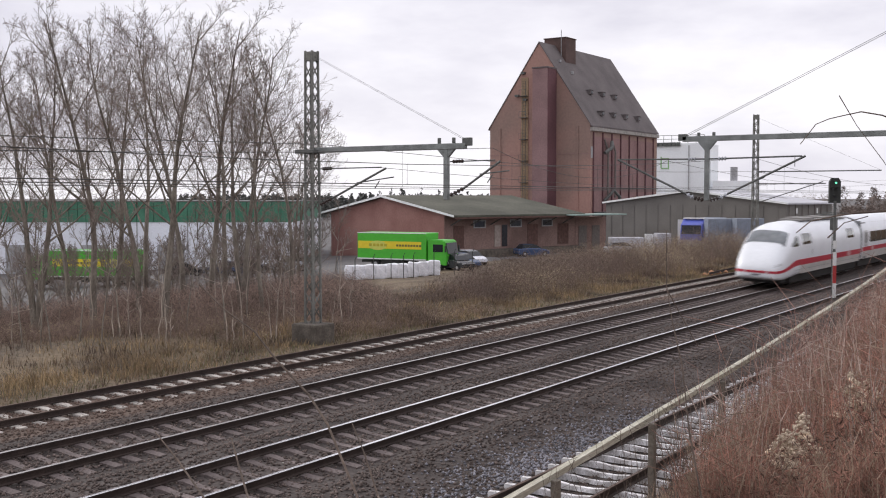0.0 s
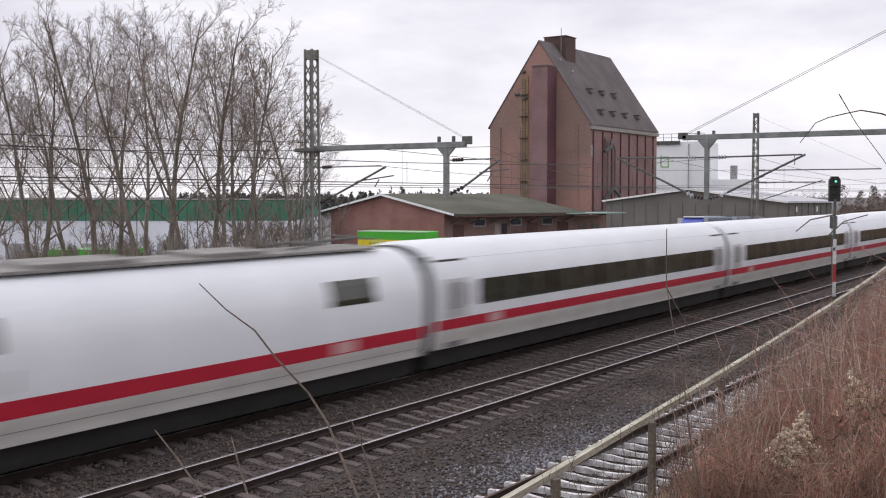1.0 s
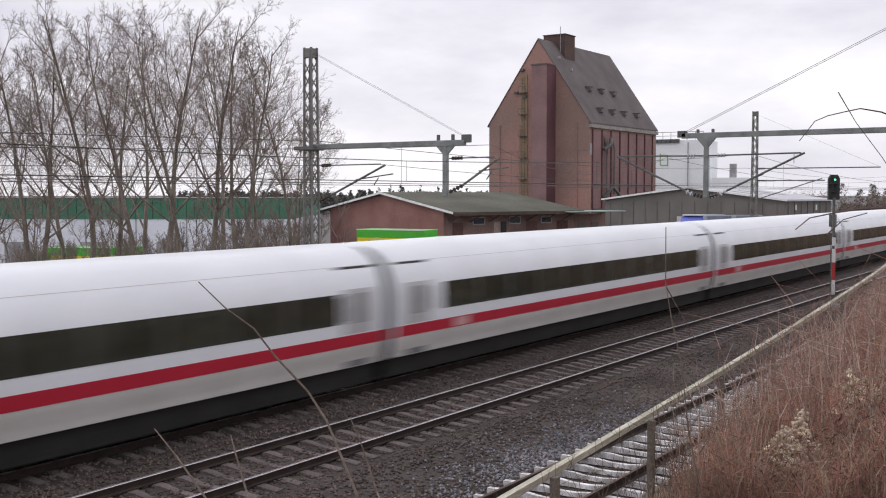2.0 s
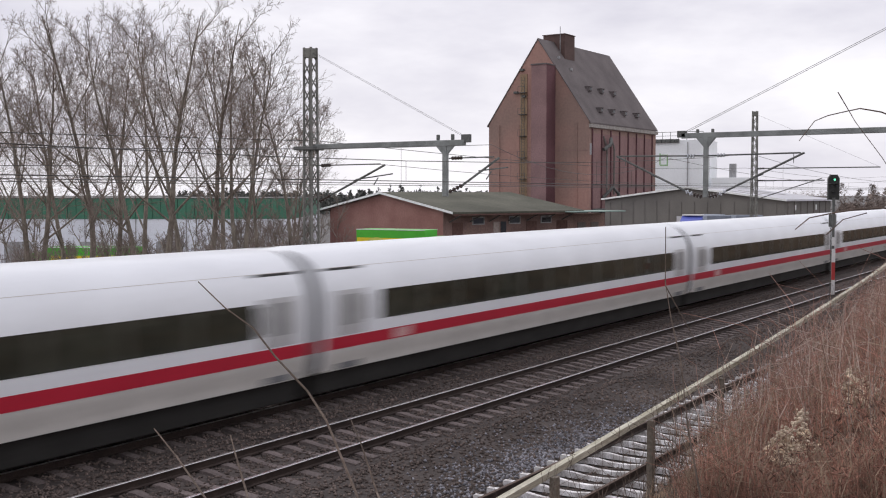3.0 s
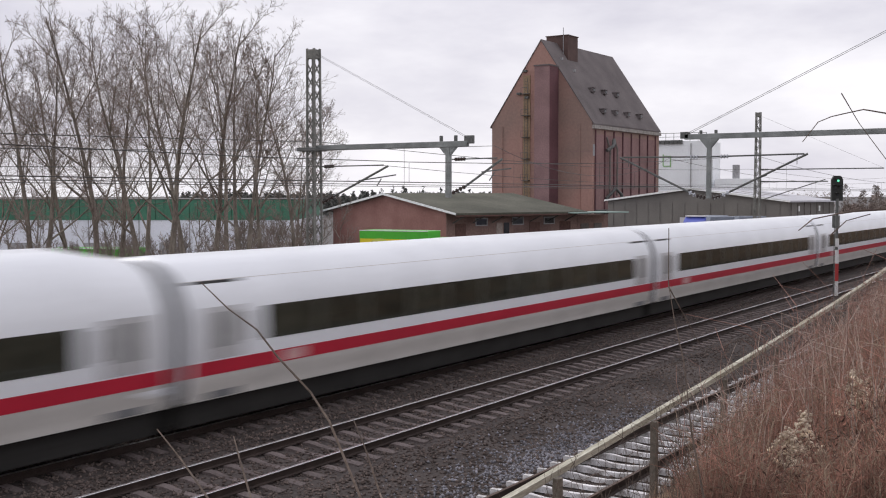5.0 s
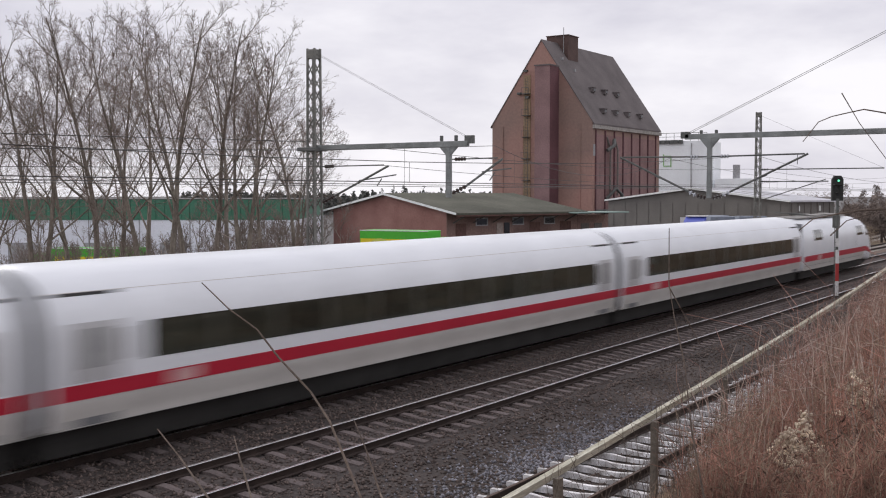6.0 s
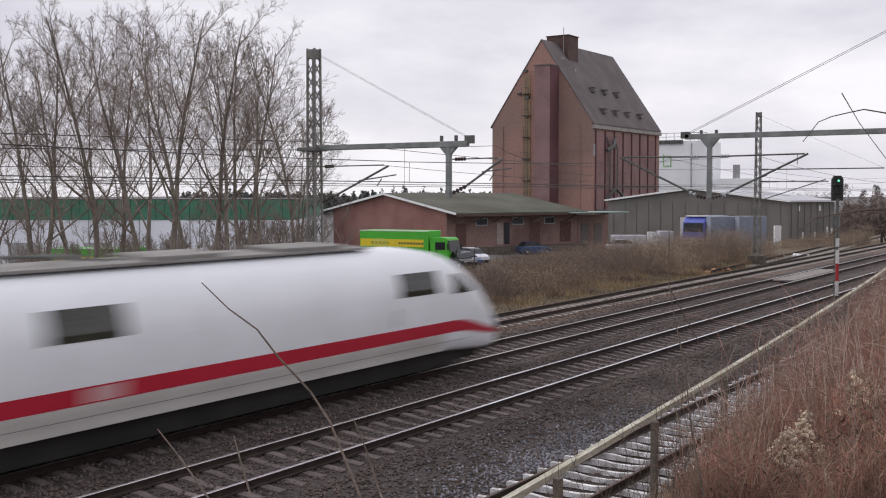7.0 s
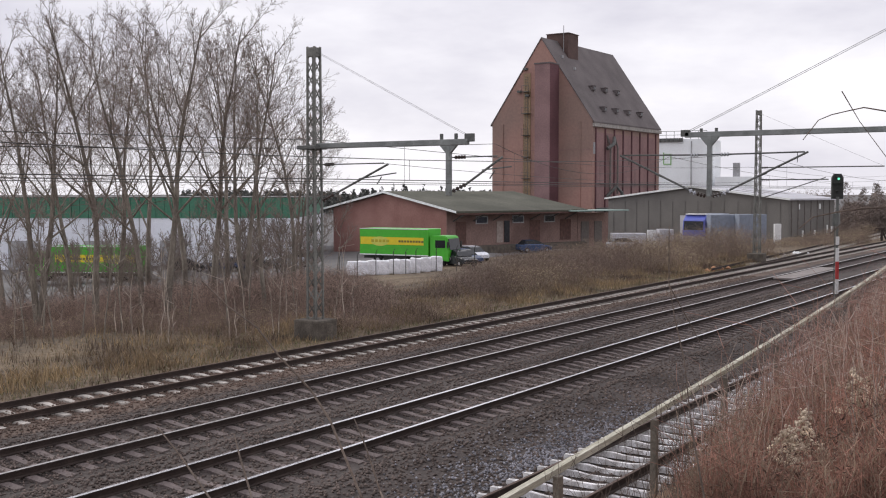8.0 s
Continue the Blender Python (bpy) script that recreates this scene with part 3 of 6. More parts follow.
def gable_house(name, m, W, D, zg, eave, ridge, wall, roof, label, category, over=0.5, over_front=0.3, trim=None, peak=0.5):
    """Walls with a gable front of width W, a roof of two slabs along the depth D."""
    h = thing(name, m, label, category)
    bm = bmesh.new()
    prism(bm, [(0, zg), (W, zg), (W, eave), (W * peak, ridge), (0, eave)], 0.4)
    part("gable_wall", bm, wall, h)
    bm = bmesh.new()
    prism(bm, [(0, zg), (W, zg), (W, eave), (W * peak, ridge), (0, eave)], 0.4, Matrix.Translation((0, D - 0.4, 0)))
    part("gable_wall", bm, wall, h)
    for x in (0.2, W - 0.2):
        part("side_wall", boxes(((x, D / 2, (zg + eave) / 2), (0.4, D - 0.8, eave - zg))), wall, h)
    for s in (0, 1):
        xe = -over if s == 0 else W + over
        xr = W * peak
        slope = (ridge - eave) / (W * (peak if s == 0 else 1 - peak))
        ze = eave - slope * over + 0.02
        bm = bmesh.new()
        prism(bm, [(xe, ze), (xr, ridge + 0.02), (xr, ridge + 0.25), (xe, ze + 0.22)] if s == 0 else [(xr, ridge + 0.02), (xe, ze), (xe, ze + 0.22), (xr, ridge + 0.25)], D + over_front * 2, Matrix.Translation((0, -over_front, 0)))
        part("roof", bm, roof, h)
        if trim:
            bm = bmesh.new()
            prism(bm, [(xe, ze), (xr, ridge + 0.02), (xr, ridge + 0.27), (xe, ze + 0.24)] if s == 0 else [(xr, ridge + 0.02), (xe, ze), (xe, ze + 0.24), (xr, ridge + 0.27)], 0.06, Matrix.Translation((0, -over_front - 0.065, 0)))
            part("verge_board", bm, trim, h, "pale verge board")
    return h


# low brick warehouse
wm, wW = frame_of(plan(-14.2, 140), plan(0.4, 123.6), 0)
warehouse = gable_house("brick_warehouse", wm, wW, 21.5, -2.9, 3.25, 5.15, M["brick"], M["felt"], "low red brick warehouse with shallow mossy roof", "warehouse", over=2.2, over_front=0.5, trim=M["white_trim"])
# Facing over the long wall, its colour carrying the canopy's shade.
part("sooty_facing", boxes(((wW + 0.01, 11.25, 0.1), (0.06, 22.5, 5.9))), M["brick_canopy_shade"], warehouse, "brown brick side facing with canopy shade in its colour")
for y in (5.5, 11.6, 17.2):
    win = part("window", boxes(((wW + 0.05, y, 2.0), (0.06, 1.7, 0.7))), M["dark_glass"], warehouse, "small window with pale frame")
    for c, d in (((wW + 0.1, y, 2.41), (0.08, 2.0, 0.13)), ((wW + 0.1, y, 1.59), (0.08, 2.0, 0.13)), ((wW + 0.1, y - 0.92, 2.0), (0.08, 0.13, 0.69)), ((wW + 0.1, y + 0.92, 2.0), (0.08, 0.13, 0.69))):
        part("window_frame", boxes((c, d)), M["frame_grey"], win)
for y, w, m_ in ((2.2, 1.6, "door_brown"), (8.5, 1.0, "door_pale"), (9.7, 0.9, "dark_glass"), (14.6, 1.8, "door_brown"), (20.2, 2.0, "door_brown")):
    part("door", boxes(((wW + 0.03, y, 0.55), (0.14, w, 2.6))), M[m_], warehouse, "loading door")
part("loading_dock", boxes(((wW + 1.0, 11.2, -1.7), (2.0, 22, 1.4)), bevel=0.04), M["concrete_dark"], warehouse, "dark concrete loading dock")
for y in (1.0, 4.2, 7.4, 10.6, 13.8, 17.0, 20.2):
    part("canopy_brace", tubes((((wW, y, 1.9), (wW + 2.0, y, 2.75)), 0.07)), M["steel_dark"], warehouse)
# Dark strip at the overhang's edge draws the shadow line of the eave.
part("fascia", boxes(((wW + 2.12, 11.25, 2.86), (0.08, 23.2, 0.3))), M["door_brown"], warehouse, "dark eaves board standing in for the eave shadow")
# The lean-to takes the same canopy-shaded brick colour.
part("annex", boxes(((wW - 2.2, 25.6, -0.1), (4.4, 6.0, 5.4))), M["brick_canopy_shade"], warehouse, "lean-to at the end in the shaded brick colour")
for y in (24.0, 26.6):
    part("annex_door", boxes(((wW + 0.03, y, -0.2), (0.1, 1.5, 3.4))), M["frame_dim"], warehouse)
part("side_canopy", boxes(((wW + 1.3, 23.4, 2.95), (4.8, 10.0, 0.16)), bevel=0.02), M["canopy_green"], warehouse, "pale green sheet canopy")

# tall brick silo
sW = 18.3
sm = frame_of(plan(8.21, 180.1), plan(23.4, 170), 0)[0]
silo = gable_house("grain_silo", sm, sW, 27, -2.9, 16.6, 29.9, M["brick_silo"], M["tile"], "tall red brick grain silo with steep tiled roof", "silo building", over=0.3, over_front=0.12)
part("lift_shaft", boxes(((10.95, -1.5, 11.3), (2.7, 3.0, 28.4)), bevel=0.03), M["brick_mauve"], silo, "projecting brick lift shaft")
# Thin plate that darkens the shaft's right face as its shaded side.
part("shaft_flank", boxes(((12.33, -1.5, 11.3), (0.06, 2.9, 28.3))), M["brick_maroon_shaded"], silo, "maroon flank of the shaft with shading in its colour")
part("shaft_roof", boxes(((10.95, -1.5, 25.6), (2.9, 3.2, 0.2))), M["tile"], silo)
for x in (2.0, 5.8, 16.2):
    part("gable_pilaster", boxes(((x, -0.08, 6.8), (0.22, 0.16, 19.2))), M["brick_silo"], silo)
part("drain_stain_strip", boxes(((6.6, -0.06, 8), (1.3, 0.1, 33.0))), M["brick_pale"], silo, "paler vertical brick strip")
for z in (4, 7.5, 11, 14.5, 18, 21.5):
    cage = part("ladder_platform", boxes(((6.6, -0.45, z), (1.3, 0.8, 0.08))), M["steel_dark"], silo)
    part("platform_rail", tubes(*[(((5.95 + 1.3 * i, -0.85, z), (5.95 + 1.3 * i, -0.85, z + 1.0)), 0.03) for i in (0, 1)], (((5.95, -0.85, z + 1.0), (7.25, -0.85, z + 1.0)), 0.03)), M["steel_dark"], cage)
part("ladder", tubes((((6.35, -0.3, 0), (6.35, -0.3, 24)), 0.035), (((6.85, -0.3, 0), (6.85, -0.3, 24)), 0.035), *[(((6.35, -0.3, z * 0.5), (6.85, -0.3, z * 0.5)), 0.02) for z in range(0, 48)], sides=4), M["steel_dark"], silo, "iron wall ladder")
for x, z in ((6.4, 25.2), (8.6, 25.4), (5.3, 21.6), (6.8, 20.9)):
    part("wall_lamp", boxes(((x, -0.3, z), (0.7, 0.6, 0.35)), bevel=0.05), M["steel_dark"], silo)
for i in range(8):
    part("pilaster", boxes(((sW + 0.12, 1.0 + i * 3.45, 6.3), (0.2, 0.2, 18.2))), M["brick_maroon_shaded"], silo)
# Panels give the side wall its shading through a darker brick colour.
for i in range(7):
    part("wall_panel", boxes(((sW + 0.03, 2.72 + i * 3.45, 6.0), (0.06, 3.0, 17.4))), M["brick_side_shaded"], silo)
part("eave_band", boxes(((sW + 0.22, 13.5, 15.85), (0.44, 27.0, 0.55))), M["concrete"], silo, "pale concrete eave band")
part("side_window", boxes(((sW + 0.02, 0.75, 12.2), (0.08, 1.0, 1.8))), M["frame_grey"], silo)
sl = (29.9 - 16.6) / (sW / 2)
for y, z in ((7.0, 21.9), (11.6, 21.9), (16.2, 21.8), (6.0, 18.3), (10.6, 18.3), (15.4, 18.3), (20.6, 18.3)):
    x = sW - (z - 16.6) / sl
    d = part("dormer", boxes(((x + 0.1, y, z + 0.35), (0.9, 1.0, 0.7)), ((x + 0.12, y, z + 0.74), (1.1, 1.15, 0.08))), M["tile"], silo, "small tiled dormer")
    part("dormer_window", boxes(((x + 0.56, y, z + 0.36), (0.06, 0.7, 0.45))), M["dark_glass"], d)
for y, z in ((3.0, 27.0), (5.0, 25.2)):
    x = sW - (z - 16.6) / sl
    part("skylight", boxes(((x + 0.2, y, z + 0.2), (0.3, 0.5, 0.4))), M["frame_grey"], silo)
part("roof_turret", boxes(((sW / 2, 7.3, 29.1), (4.0, 3.6, 4.4)), ((sW / 2, 7.3, 31.35), (4.25, 3.85, 0.14)), bevel=0.03), M["turret"], silo, "dark clad roof turret")
part("lightning_rod", tubes((((sW / 2 + 1.2, 5.4, 27.4), (sW / 2 + 1.2, 5.4, 32.6)), 0.06)), M["frame_grey"], silo)
for y in (5.6, 8.4):
    part("grain_pipe", tubes((((sW + 0.5, y, 5.0), (sW + 0.5, y, 12.5), (sW + 0.1, y - 0.5, 14.4)), 0.16), sides=8), M["frame_dim"], silo, "grey steel grain pipe")
part("chute_head", tubes((((sW + 0.6, 4.2, 12.2), (sW + 1.1, 5.6, 13.0), (sW + 0.6, 6.8, 14.0)), 0.3), sides=8), M["steel_dark"], silo, "bent steel chute head")
part("loading_spout", tubes((((sW + 0.4, 4.5, 4.5), (sW + 1.6, 5.5, 6.2), (sW + 1.9, 7.0, 5.2), (sW + 1.9, 8.6, 1.5)), 0.28), sides=8), M["steel_dark"], silo, "bent loading spout")
part("wall_rail", tubes((((sW + 0.45, 0.4, 6.6), (sW + 0.45, 26.4, 6.6)), 0.09)), M["steel_dark"], silo, "dark steel rail along the wall")
part("loading_bridge", boxes(((sW + 1.0, 7, 2.6), (2.0, 12, 0.4))), M["steel_dark"], silo)
for z in (6.6, 12.0):
    part("gable_joint", boxes(((9.15, -0.02, z), (18.3, 0.06, 0.06))), M["brick_mauve"], silo)

# grey shed
gm, gW = frame_of(plan(24.5, 160), plan(44.2, 138), 0)
shed = gable_house("grey_shed", gm, gW, 11.5, -2.9, 4.25, 5.9, M["sheet_grey"], M["sheet_pale"], "wide grey clad shed with shallow pale roof", "shed", over=0.4, over_front=0.4, trim=M["white_trim"])
part("gate_opening", boxes(((gW * 0.51, -0.02, -0.1), (4.4, 0.12, 4.3))), M["sheet_pale"], shed, "pale open gate")
for i in range(14):
    part("cladding_joint", boxes(((1.0 + i * 2.1, -0.03, 0.6), (0.05, 0.05, 6.9))), M["sheet_grey"], shed)
for y in (2.0, 5.0, 8.0):
    part("roof_light", boxes(((gW * 0.75, y, 5.29), (5.4, 0.5, 0.1)), m=Matrix.Translation((gW * 0.75, 0, 5.29)) @ Matrix.Rotation(math.atan2(1.65, gW / 2), 4, "Y") @ Matrix.Translation((-gW * 0.75, 0, -5.29))), M["sheet_grey"], shed, "dull roof light strip")
part("gate_inside", boxes(((gW * 0.53, -0.06, -0.5), (3.0, 0.1, 3.0))), M["dark_glass"], shed)
for y in (0.6, 2.2, 3.8, 5.4, 7.0, 8.6, 10.2):
    part("cladding_joint", boxes(((gW + 0.05, y, 0.7), (0.1, 0.08, 7.0))), M["frame_dim"], shed)
for y, z in ((2.4, 3.4), (7.6, 3.4), (3.4, -0.8), (6.4, -0.8), (9.6, -0.2), (10.8, -0.4)):
    part("light_strip", boxes(((gW + 0.04, y, z), (0.1, 0.28, 0.7 if z > 0 else 2.2))), M["white_trim"], shed, "pale translucent strip")

# white hall with green band
hm, hW = frame_of(plan(-75, 128), plan(-17.5, 128), 0)
hall = thing("logistics_hall", hm, "long white clad hall with a green band at the eaves", "hall")
part("wall", boxes(((hW / 2, 15, -0.9), (hW, 30, 6.2))), M["sheet_white"], hall)
for i in range(int(hW / 1.0)):
    part("green_panel", boxes(((0.5 + i * 1.0, -0.02, 3.41), (0.94, 0.16, 2.4))), M["sheet_green"], hall)
part("eave_board", boxes(((hW / 2, 15, 4.66), (hW + 0.2, 30.3, 0.1))), M["steel_dark"], hall)
part("attic", boxes(((hW / 2, 15.1, 3.41), (hW, 30, 2.38))), M["sheet_green"], hall)
for i in range(9):
    part("wall_joint", boxes(((3 + i * 6.0, -0.03, -0.9), (0.12, 0.08, 6.2))), M["frame_grey"], hall)
for i in range(4):
    part("loading_gate", boxes(((16 + i * 9.0, -0.05, -2.2), (3.2, 0.12, 3.4))), M["frame_grey"], hall)

# white mill building in the distance
fm, fW = frame_of(plan(46, 232), plan(55.2, 227), 0)
mill = thing("white_mill_building", fm, "bright white mill building with roof railing", "industrial building")
part("tower", boxes(((fW / 2, 6, 6.5), (fW, 12, 20.0)), bevel=0.05), M["bright_white"], mill)
part("annex", boxes(((fW + 5.4, 6, 2.5), (7.6, 10, 12.0)), bevel=0.05), M["bright_white"], mill)
part("tank", tubes((((fW + 5.6, 3, 8.5), (fW + 5.6, 3, 11.4)), 0.75), sides=16), M["frame_grey"], mill)
part("rooftop_rail", tubes(*[(((i * fW / 6, 0.2, 16.5), (i * fW / 6, 0.2, 18.2)), 0.06) for i in range(7)], (((0, 0.2, 18.2), (fW, 0.2, 18.2)), 0.06), (((0, 0.2, 17.4), (fW, 0.2, 17.4)), 0.05)), M["steel_dark"], mill)
for i in range(6):
    part("vent_box", boxes(((0.3 + i * 0.95, -0.2, 16.3), (0.8, 0.5, 0.8))), M["steel_dark"], mill)
part("sign_mark", boxes(((1.3, -0.05, 12.5), (0.25, 0.1, 2.4)), ((2.9, -0.05, 12.2), (0.25, 0.1, 2.4)), ((2.1, -0.05, 13.3), (1.8, 0.1, 0.25)), ((2.1, -0.05, 11.2), (1.6, 0.1, 0.25))), M["sign_green"], mill, "green sign shape")
part("downpipe", tubes((((7.3, -0.15, -3), (7.3, -0.15, 16)), 0.12)), M["frame_grey"], mill)


# ---- overhead line ----
def lattice(bm, w0, w1, h, step, t=0.05):
    """A tapering lattice post of four corner angles and diagonals."""
    n = int(h / step)
    for sx in (-1, 1):
        for sy in (-1, 1):
            tube(bm, [(sx * w0 / 2, sy * w0 / 2, 0), (sx * w1 / 2, sy * w1 / 2, h)], t, 4)
    for i in range(n):
        a, b = i / n, (i + 1) / n
        p, q = (w0 + (w1 - w0) * a) / 2, (w0 + (w1 - w0) * b) / 2
        f = 1 if i % 2 else -1
        for s in (-1, 1):
            tube(bm, [(-f * p, s * p, a * h), (f * q, s * q, b * h)], t * 0.6, 4)
            tube(bm, [(s * p, -f * p, a * h), (s * q, f * q, b * h)], t * 0.6, 4)
    return bm


def insulator(name, a, b, parent, material, ribs=4, r=0.075):
    """A rod with ribs between two points."""
    a, b = Vector(a), Vector(b)
    bm = tubes(((a, b), 0.03), sides=8)
    for i in range(ribs):
        p = a.lerp(b, (i + 0.5) / ribs)
        e = (b - a).normalized() * 0.025
        tube(bm, [p - e, p + e], r, 10)
    return part(name, bm, material, parent)


def make_mast(x, y, h, w0, w1, label):
    mast = thing("catenary_mast", Matrix.Translation((x, y, -0.4)), label, "railway mast", "catenary masts")
    part("lattice_post", lattice(bmesh.new(), w0, w1, h + 0.4, 0.5), M["mast_steel"], mast)
    part("cap", boxes(((0, 0, h + 0.2), (w1 + 0.05, w1 + 0.05, 0.34)), bevel=0.02), M["mast_steel"], mast)
    part("foundation", boxes(((0, 0, 0.1), (1.1, 1.25, 1.5)), bevel=0.08), M["concrete_dark"], mast, "dark concrete foot")
    return mast


mast_a = make_mast(31.56, 26.49, 10.72, 0.42, 0.33, "grey lattice steel mast on a concrete foot")
mast_b = make_mast(85.0, 26.0, 11.7, 0.46, 0.32, "grey lattice steel mast beside the yard")

# boom on the first mast; local origin at the mast's axis
Z = 0.4
boom = part("boom", boxes(((0, -3.4, 7.0 + Z), (0.16, 6.9, 0.2)), bevel=0.02), M["steel"], mast_a, "horizontal boom over the tracks")
part("boom_clamp", boxes(((0, 0.1, 6.95 + Z), (0.75, 0.9, 0.14)), bevel=0.02), M["steel_dark"], boom)
part("hanger_post", boxes(((0, -6.05, 6.05 + Z), (0.17, 0.17, 1.8)), bevel=0.02), M["steel"], mast_a, "vertical hanger post")
bm = bmesh.new()
prism(bm, [(-0.36, 6.9 + Z), (-0.085, 6.62 + Z), (0.085, 6.62 + Z), (0.36, 6.9 + Z)], 0.12, Matrix.Translation((0.06, -6.05, 0)) @ Matrix.Rotation(math.pi / 2, 4, "Z"))
part("hanger_gusset", bm, M["steel"], mast_a)
part("tip_fitting", boxes(((0, -6.9, 7.14 + Z), (0.14, 0.35, 0.28)), bevel=0.02), M["steel_dark"], mast_a)
for y in (-5.75, -6.35):
    part("bolt_lug", boxes(((0, y, 7.2 + Z), (0.1, 0.1, 0.2)), bevel=0.02), M["steel_dark"], mast_a)
part("tie_rod", tubes((((-0.1, -0.2, 10.5 + Z), (-0.1, -6.85, 7.2 + Z)), 0.005), (((0.1, -0.2, 10.5 + Z), (0.1, -6.85, 7.2 + Z)), 0.005), sides=4), M["wire"], mast_a)
for y0, z0, y1, z1 in ((-0.4, 4.95, -3.45, 6.28), (-6.2, 5.3, -8.2, 6.45)):
    arm = part("cantilever", tubes((((0, y0 - 0.55, z0 + 0.24 + Z), (0, y1, z1 + Z)), 0.04), (((0, y0, z1 + 0.02 + Z), (0, y1 + 0.2, z1 + 0.04 + Z)), 0.025)), M["steel_dark"], mast_a, "slanted cantilever tube")
    insulator("insulator", (0, y0, z0 + Z), (0, y0 - 0.55, z0 + 0.24 + Z), arm, M["insulator"])
    insulator("top_insulator", (0, y0 - 0.1, z1 + 0.02 + Z), (0, y0 - 0.55, z1 + 0.03 + Z), arm, M["insulator"], r=0.065)
    part("steady_arm", tubes((((0, (y0 + y1) / 2 - 0.2, (z0 + z1) / 2 + 0.15 + Z), (0, y1 - 0.35, z1 - 0.32 + Z)), 0.025)), M["steel_dark"], arm)
    part("registration_hook", tubes((((0, y1 + 0.3, z1 - 0.45 + Z), (0, y1 + 0.5, z1 - 0.72 + Z)), 0.02)), M["steel_dark"], arm)

# arms of the second mast
for y1, z1 in ((-9.4, 7.2), (-5.4, 6.25)):
    part("cross_arm", tubes((((0, -0.2, z1 + Z), (0, y1, z1 + Z)), 0.05)), M["steel_dark"], mast_b, "horizontal arm")
part("cantilever", tubes((((0, -0.3, 4.8 + Z), (0, -5.2, 6.4 + Z)), 0.04)), M["steel_dark"], mast_b)
insulator("insulator", (0, -0.3, 6.25 + Z), (0, -0.9, 6.25 + Z), mast_b, M["insulator"])
insulator("insulator", (0, -0.3, 7.2 + Z), (0, -0.8, 7.2 + Z), mast_b, M["insulator"])
part("tie_rod", tubes((((0, -0.2, 11.4 + Z), (0, -9.3, 7.25 + Z)), 0.007), sides=4), M["wire"], mast_b)

# gantry boom reaching from a mast on the near side
gan = thing("catenary_boom_mast", Matrix.Translation((47.4, 7.9, -0.4)), "steel mast with long boom, hanger post and two cantilevers", "railway mast", "catenary masts")
part("lattice_post", lattice(bmesh.new(), 0.86, 0.46, 12.9, 0.6), M["steel"], gan)
part("foundation", boxes(((0, 0, 0.2), (1.2, 1.2, 0.9)), bevel=0.06), M["concrete_dark"], gan)
part("boom", boxes(((0, 4.95, 7.87 + Z), (0.18, 10.0, 0.24)), bevel=0.02), M["steel"], gan, "long horizontal boom")
part("hanger_post", boxes(((0, 8.8, 6.45 + Z), (0.2, 0.2, 2.75)), bevel=0.02), M["steel"], gan, "vertical hanger post")
bm = bmesh.new()
prism(bm, [(-0.45, 7.76 + Z), (-0.1, 7.35 + Z), (0.1, 7.35 + Z), (0.45, 7.76 + Z)], 0.16, Matrix.Translation((0.08, 8.8, 0)) @ Matrix.Rotation(math.pi / 2, 4, "Z"))
part("hanger_gusset", bm, M["steel"], gan)
part("tip_fitting", boxes(((0, 9.95, 7.95 + Z), (0.18, 0.4, 0.3)), bevel=0.02), M["steel_dark"], gan)
for y in (8.5, 9.2):
    part("bolt_lug", boxes(((0, y, 8.05 + Z), (0.12, 0.12, 0.2)), bevel=0.02), M["steel_dark"], gan)
part("tie_rod", tubes((((-0.16, 0, 12.6 + Z), (-0.16, 9.8, 8.02 + Z)), 0.010), (((0.16, 0, 12.6 + Z), (0.16, 9.8, 8.02 + Z)), 0.010), sides=4), M["wire"], gan)
for s in (-1, 1):
    a = part("cantilever", tubes((((0, 8.8 + s * 0.95, 5.37 + Z), (0, 8.8 + s * 4.35, 7.0 + Z)), 0.05), (((0, 8.8 + s * 0.1, 6.95 + Z), (0, 8.8 + s * 4.2, 7.0 + Z)), 0.04)), M["steel_dark"], gan, "slanted cantilever tube")
    insulator("insulator", (0, 8.8 + s * 0.15, 5.1 + Z), (0, 8.8 + s * 0.6, 5.2 + Z), a, M["insulator"], 3, 0.1)
    insulator("pale_insulator", (0, 8.8 + s * 0.6, 5.2 + Z), (0, 8.8 + s * 0.95, 5.37 + Z), a, M["insulator_pale"], 2, 0.1)
    insulator("top_insulator", (0, 8.8 + s * 0.5, 6.95 + Z), (0, 8.8 + s * 0.9, 6.96 + Z), a, M["insulator_pale"], 3, 0.09)
    part("steady_arm", tubes((((0, 8.8 + s * 2.6, 6.1 + Z), (0, 8.8 + s * 1.7, 5.75 + Z)), 0.025)), M["steel_dark"], a)
    part("dropper_rod", tubes((((0, 8.8 + s * 3.9, 6.97 + Z), (0, 8.8 + s * 3.9, 6.55 + Z)), 0.015)), M["steel_dark"], a)


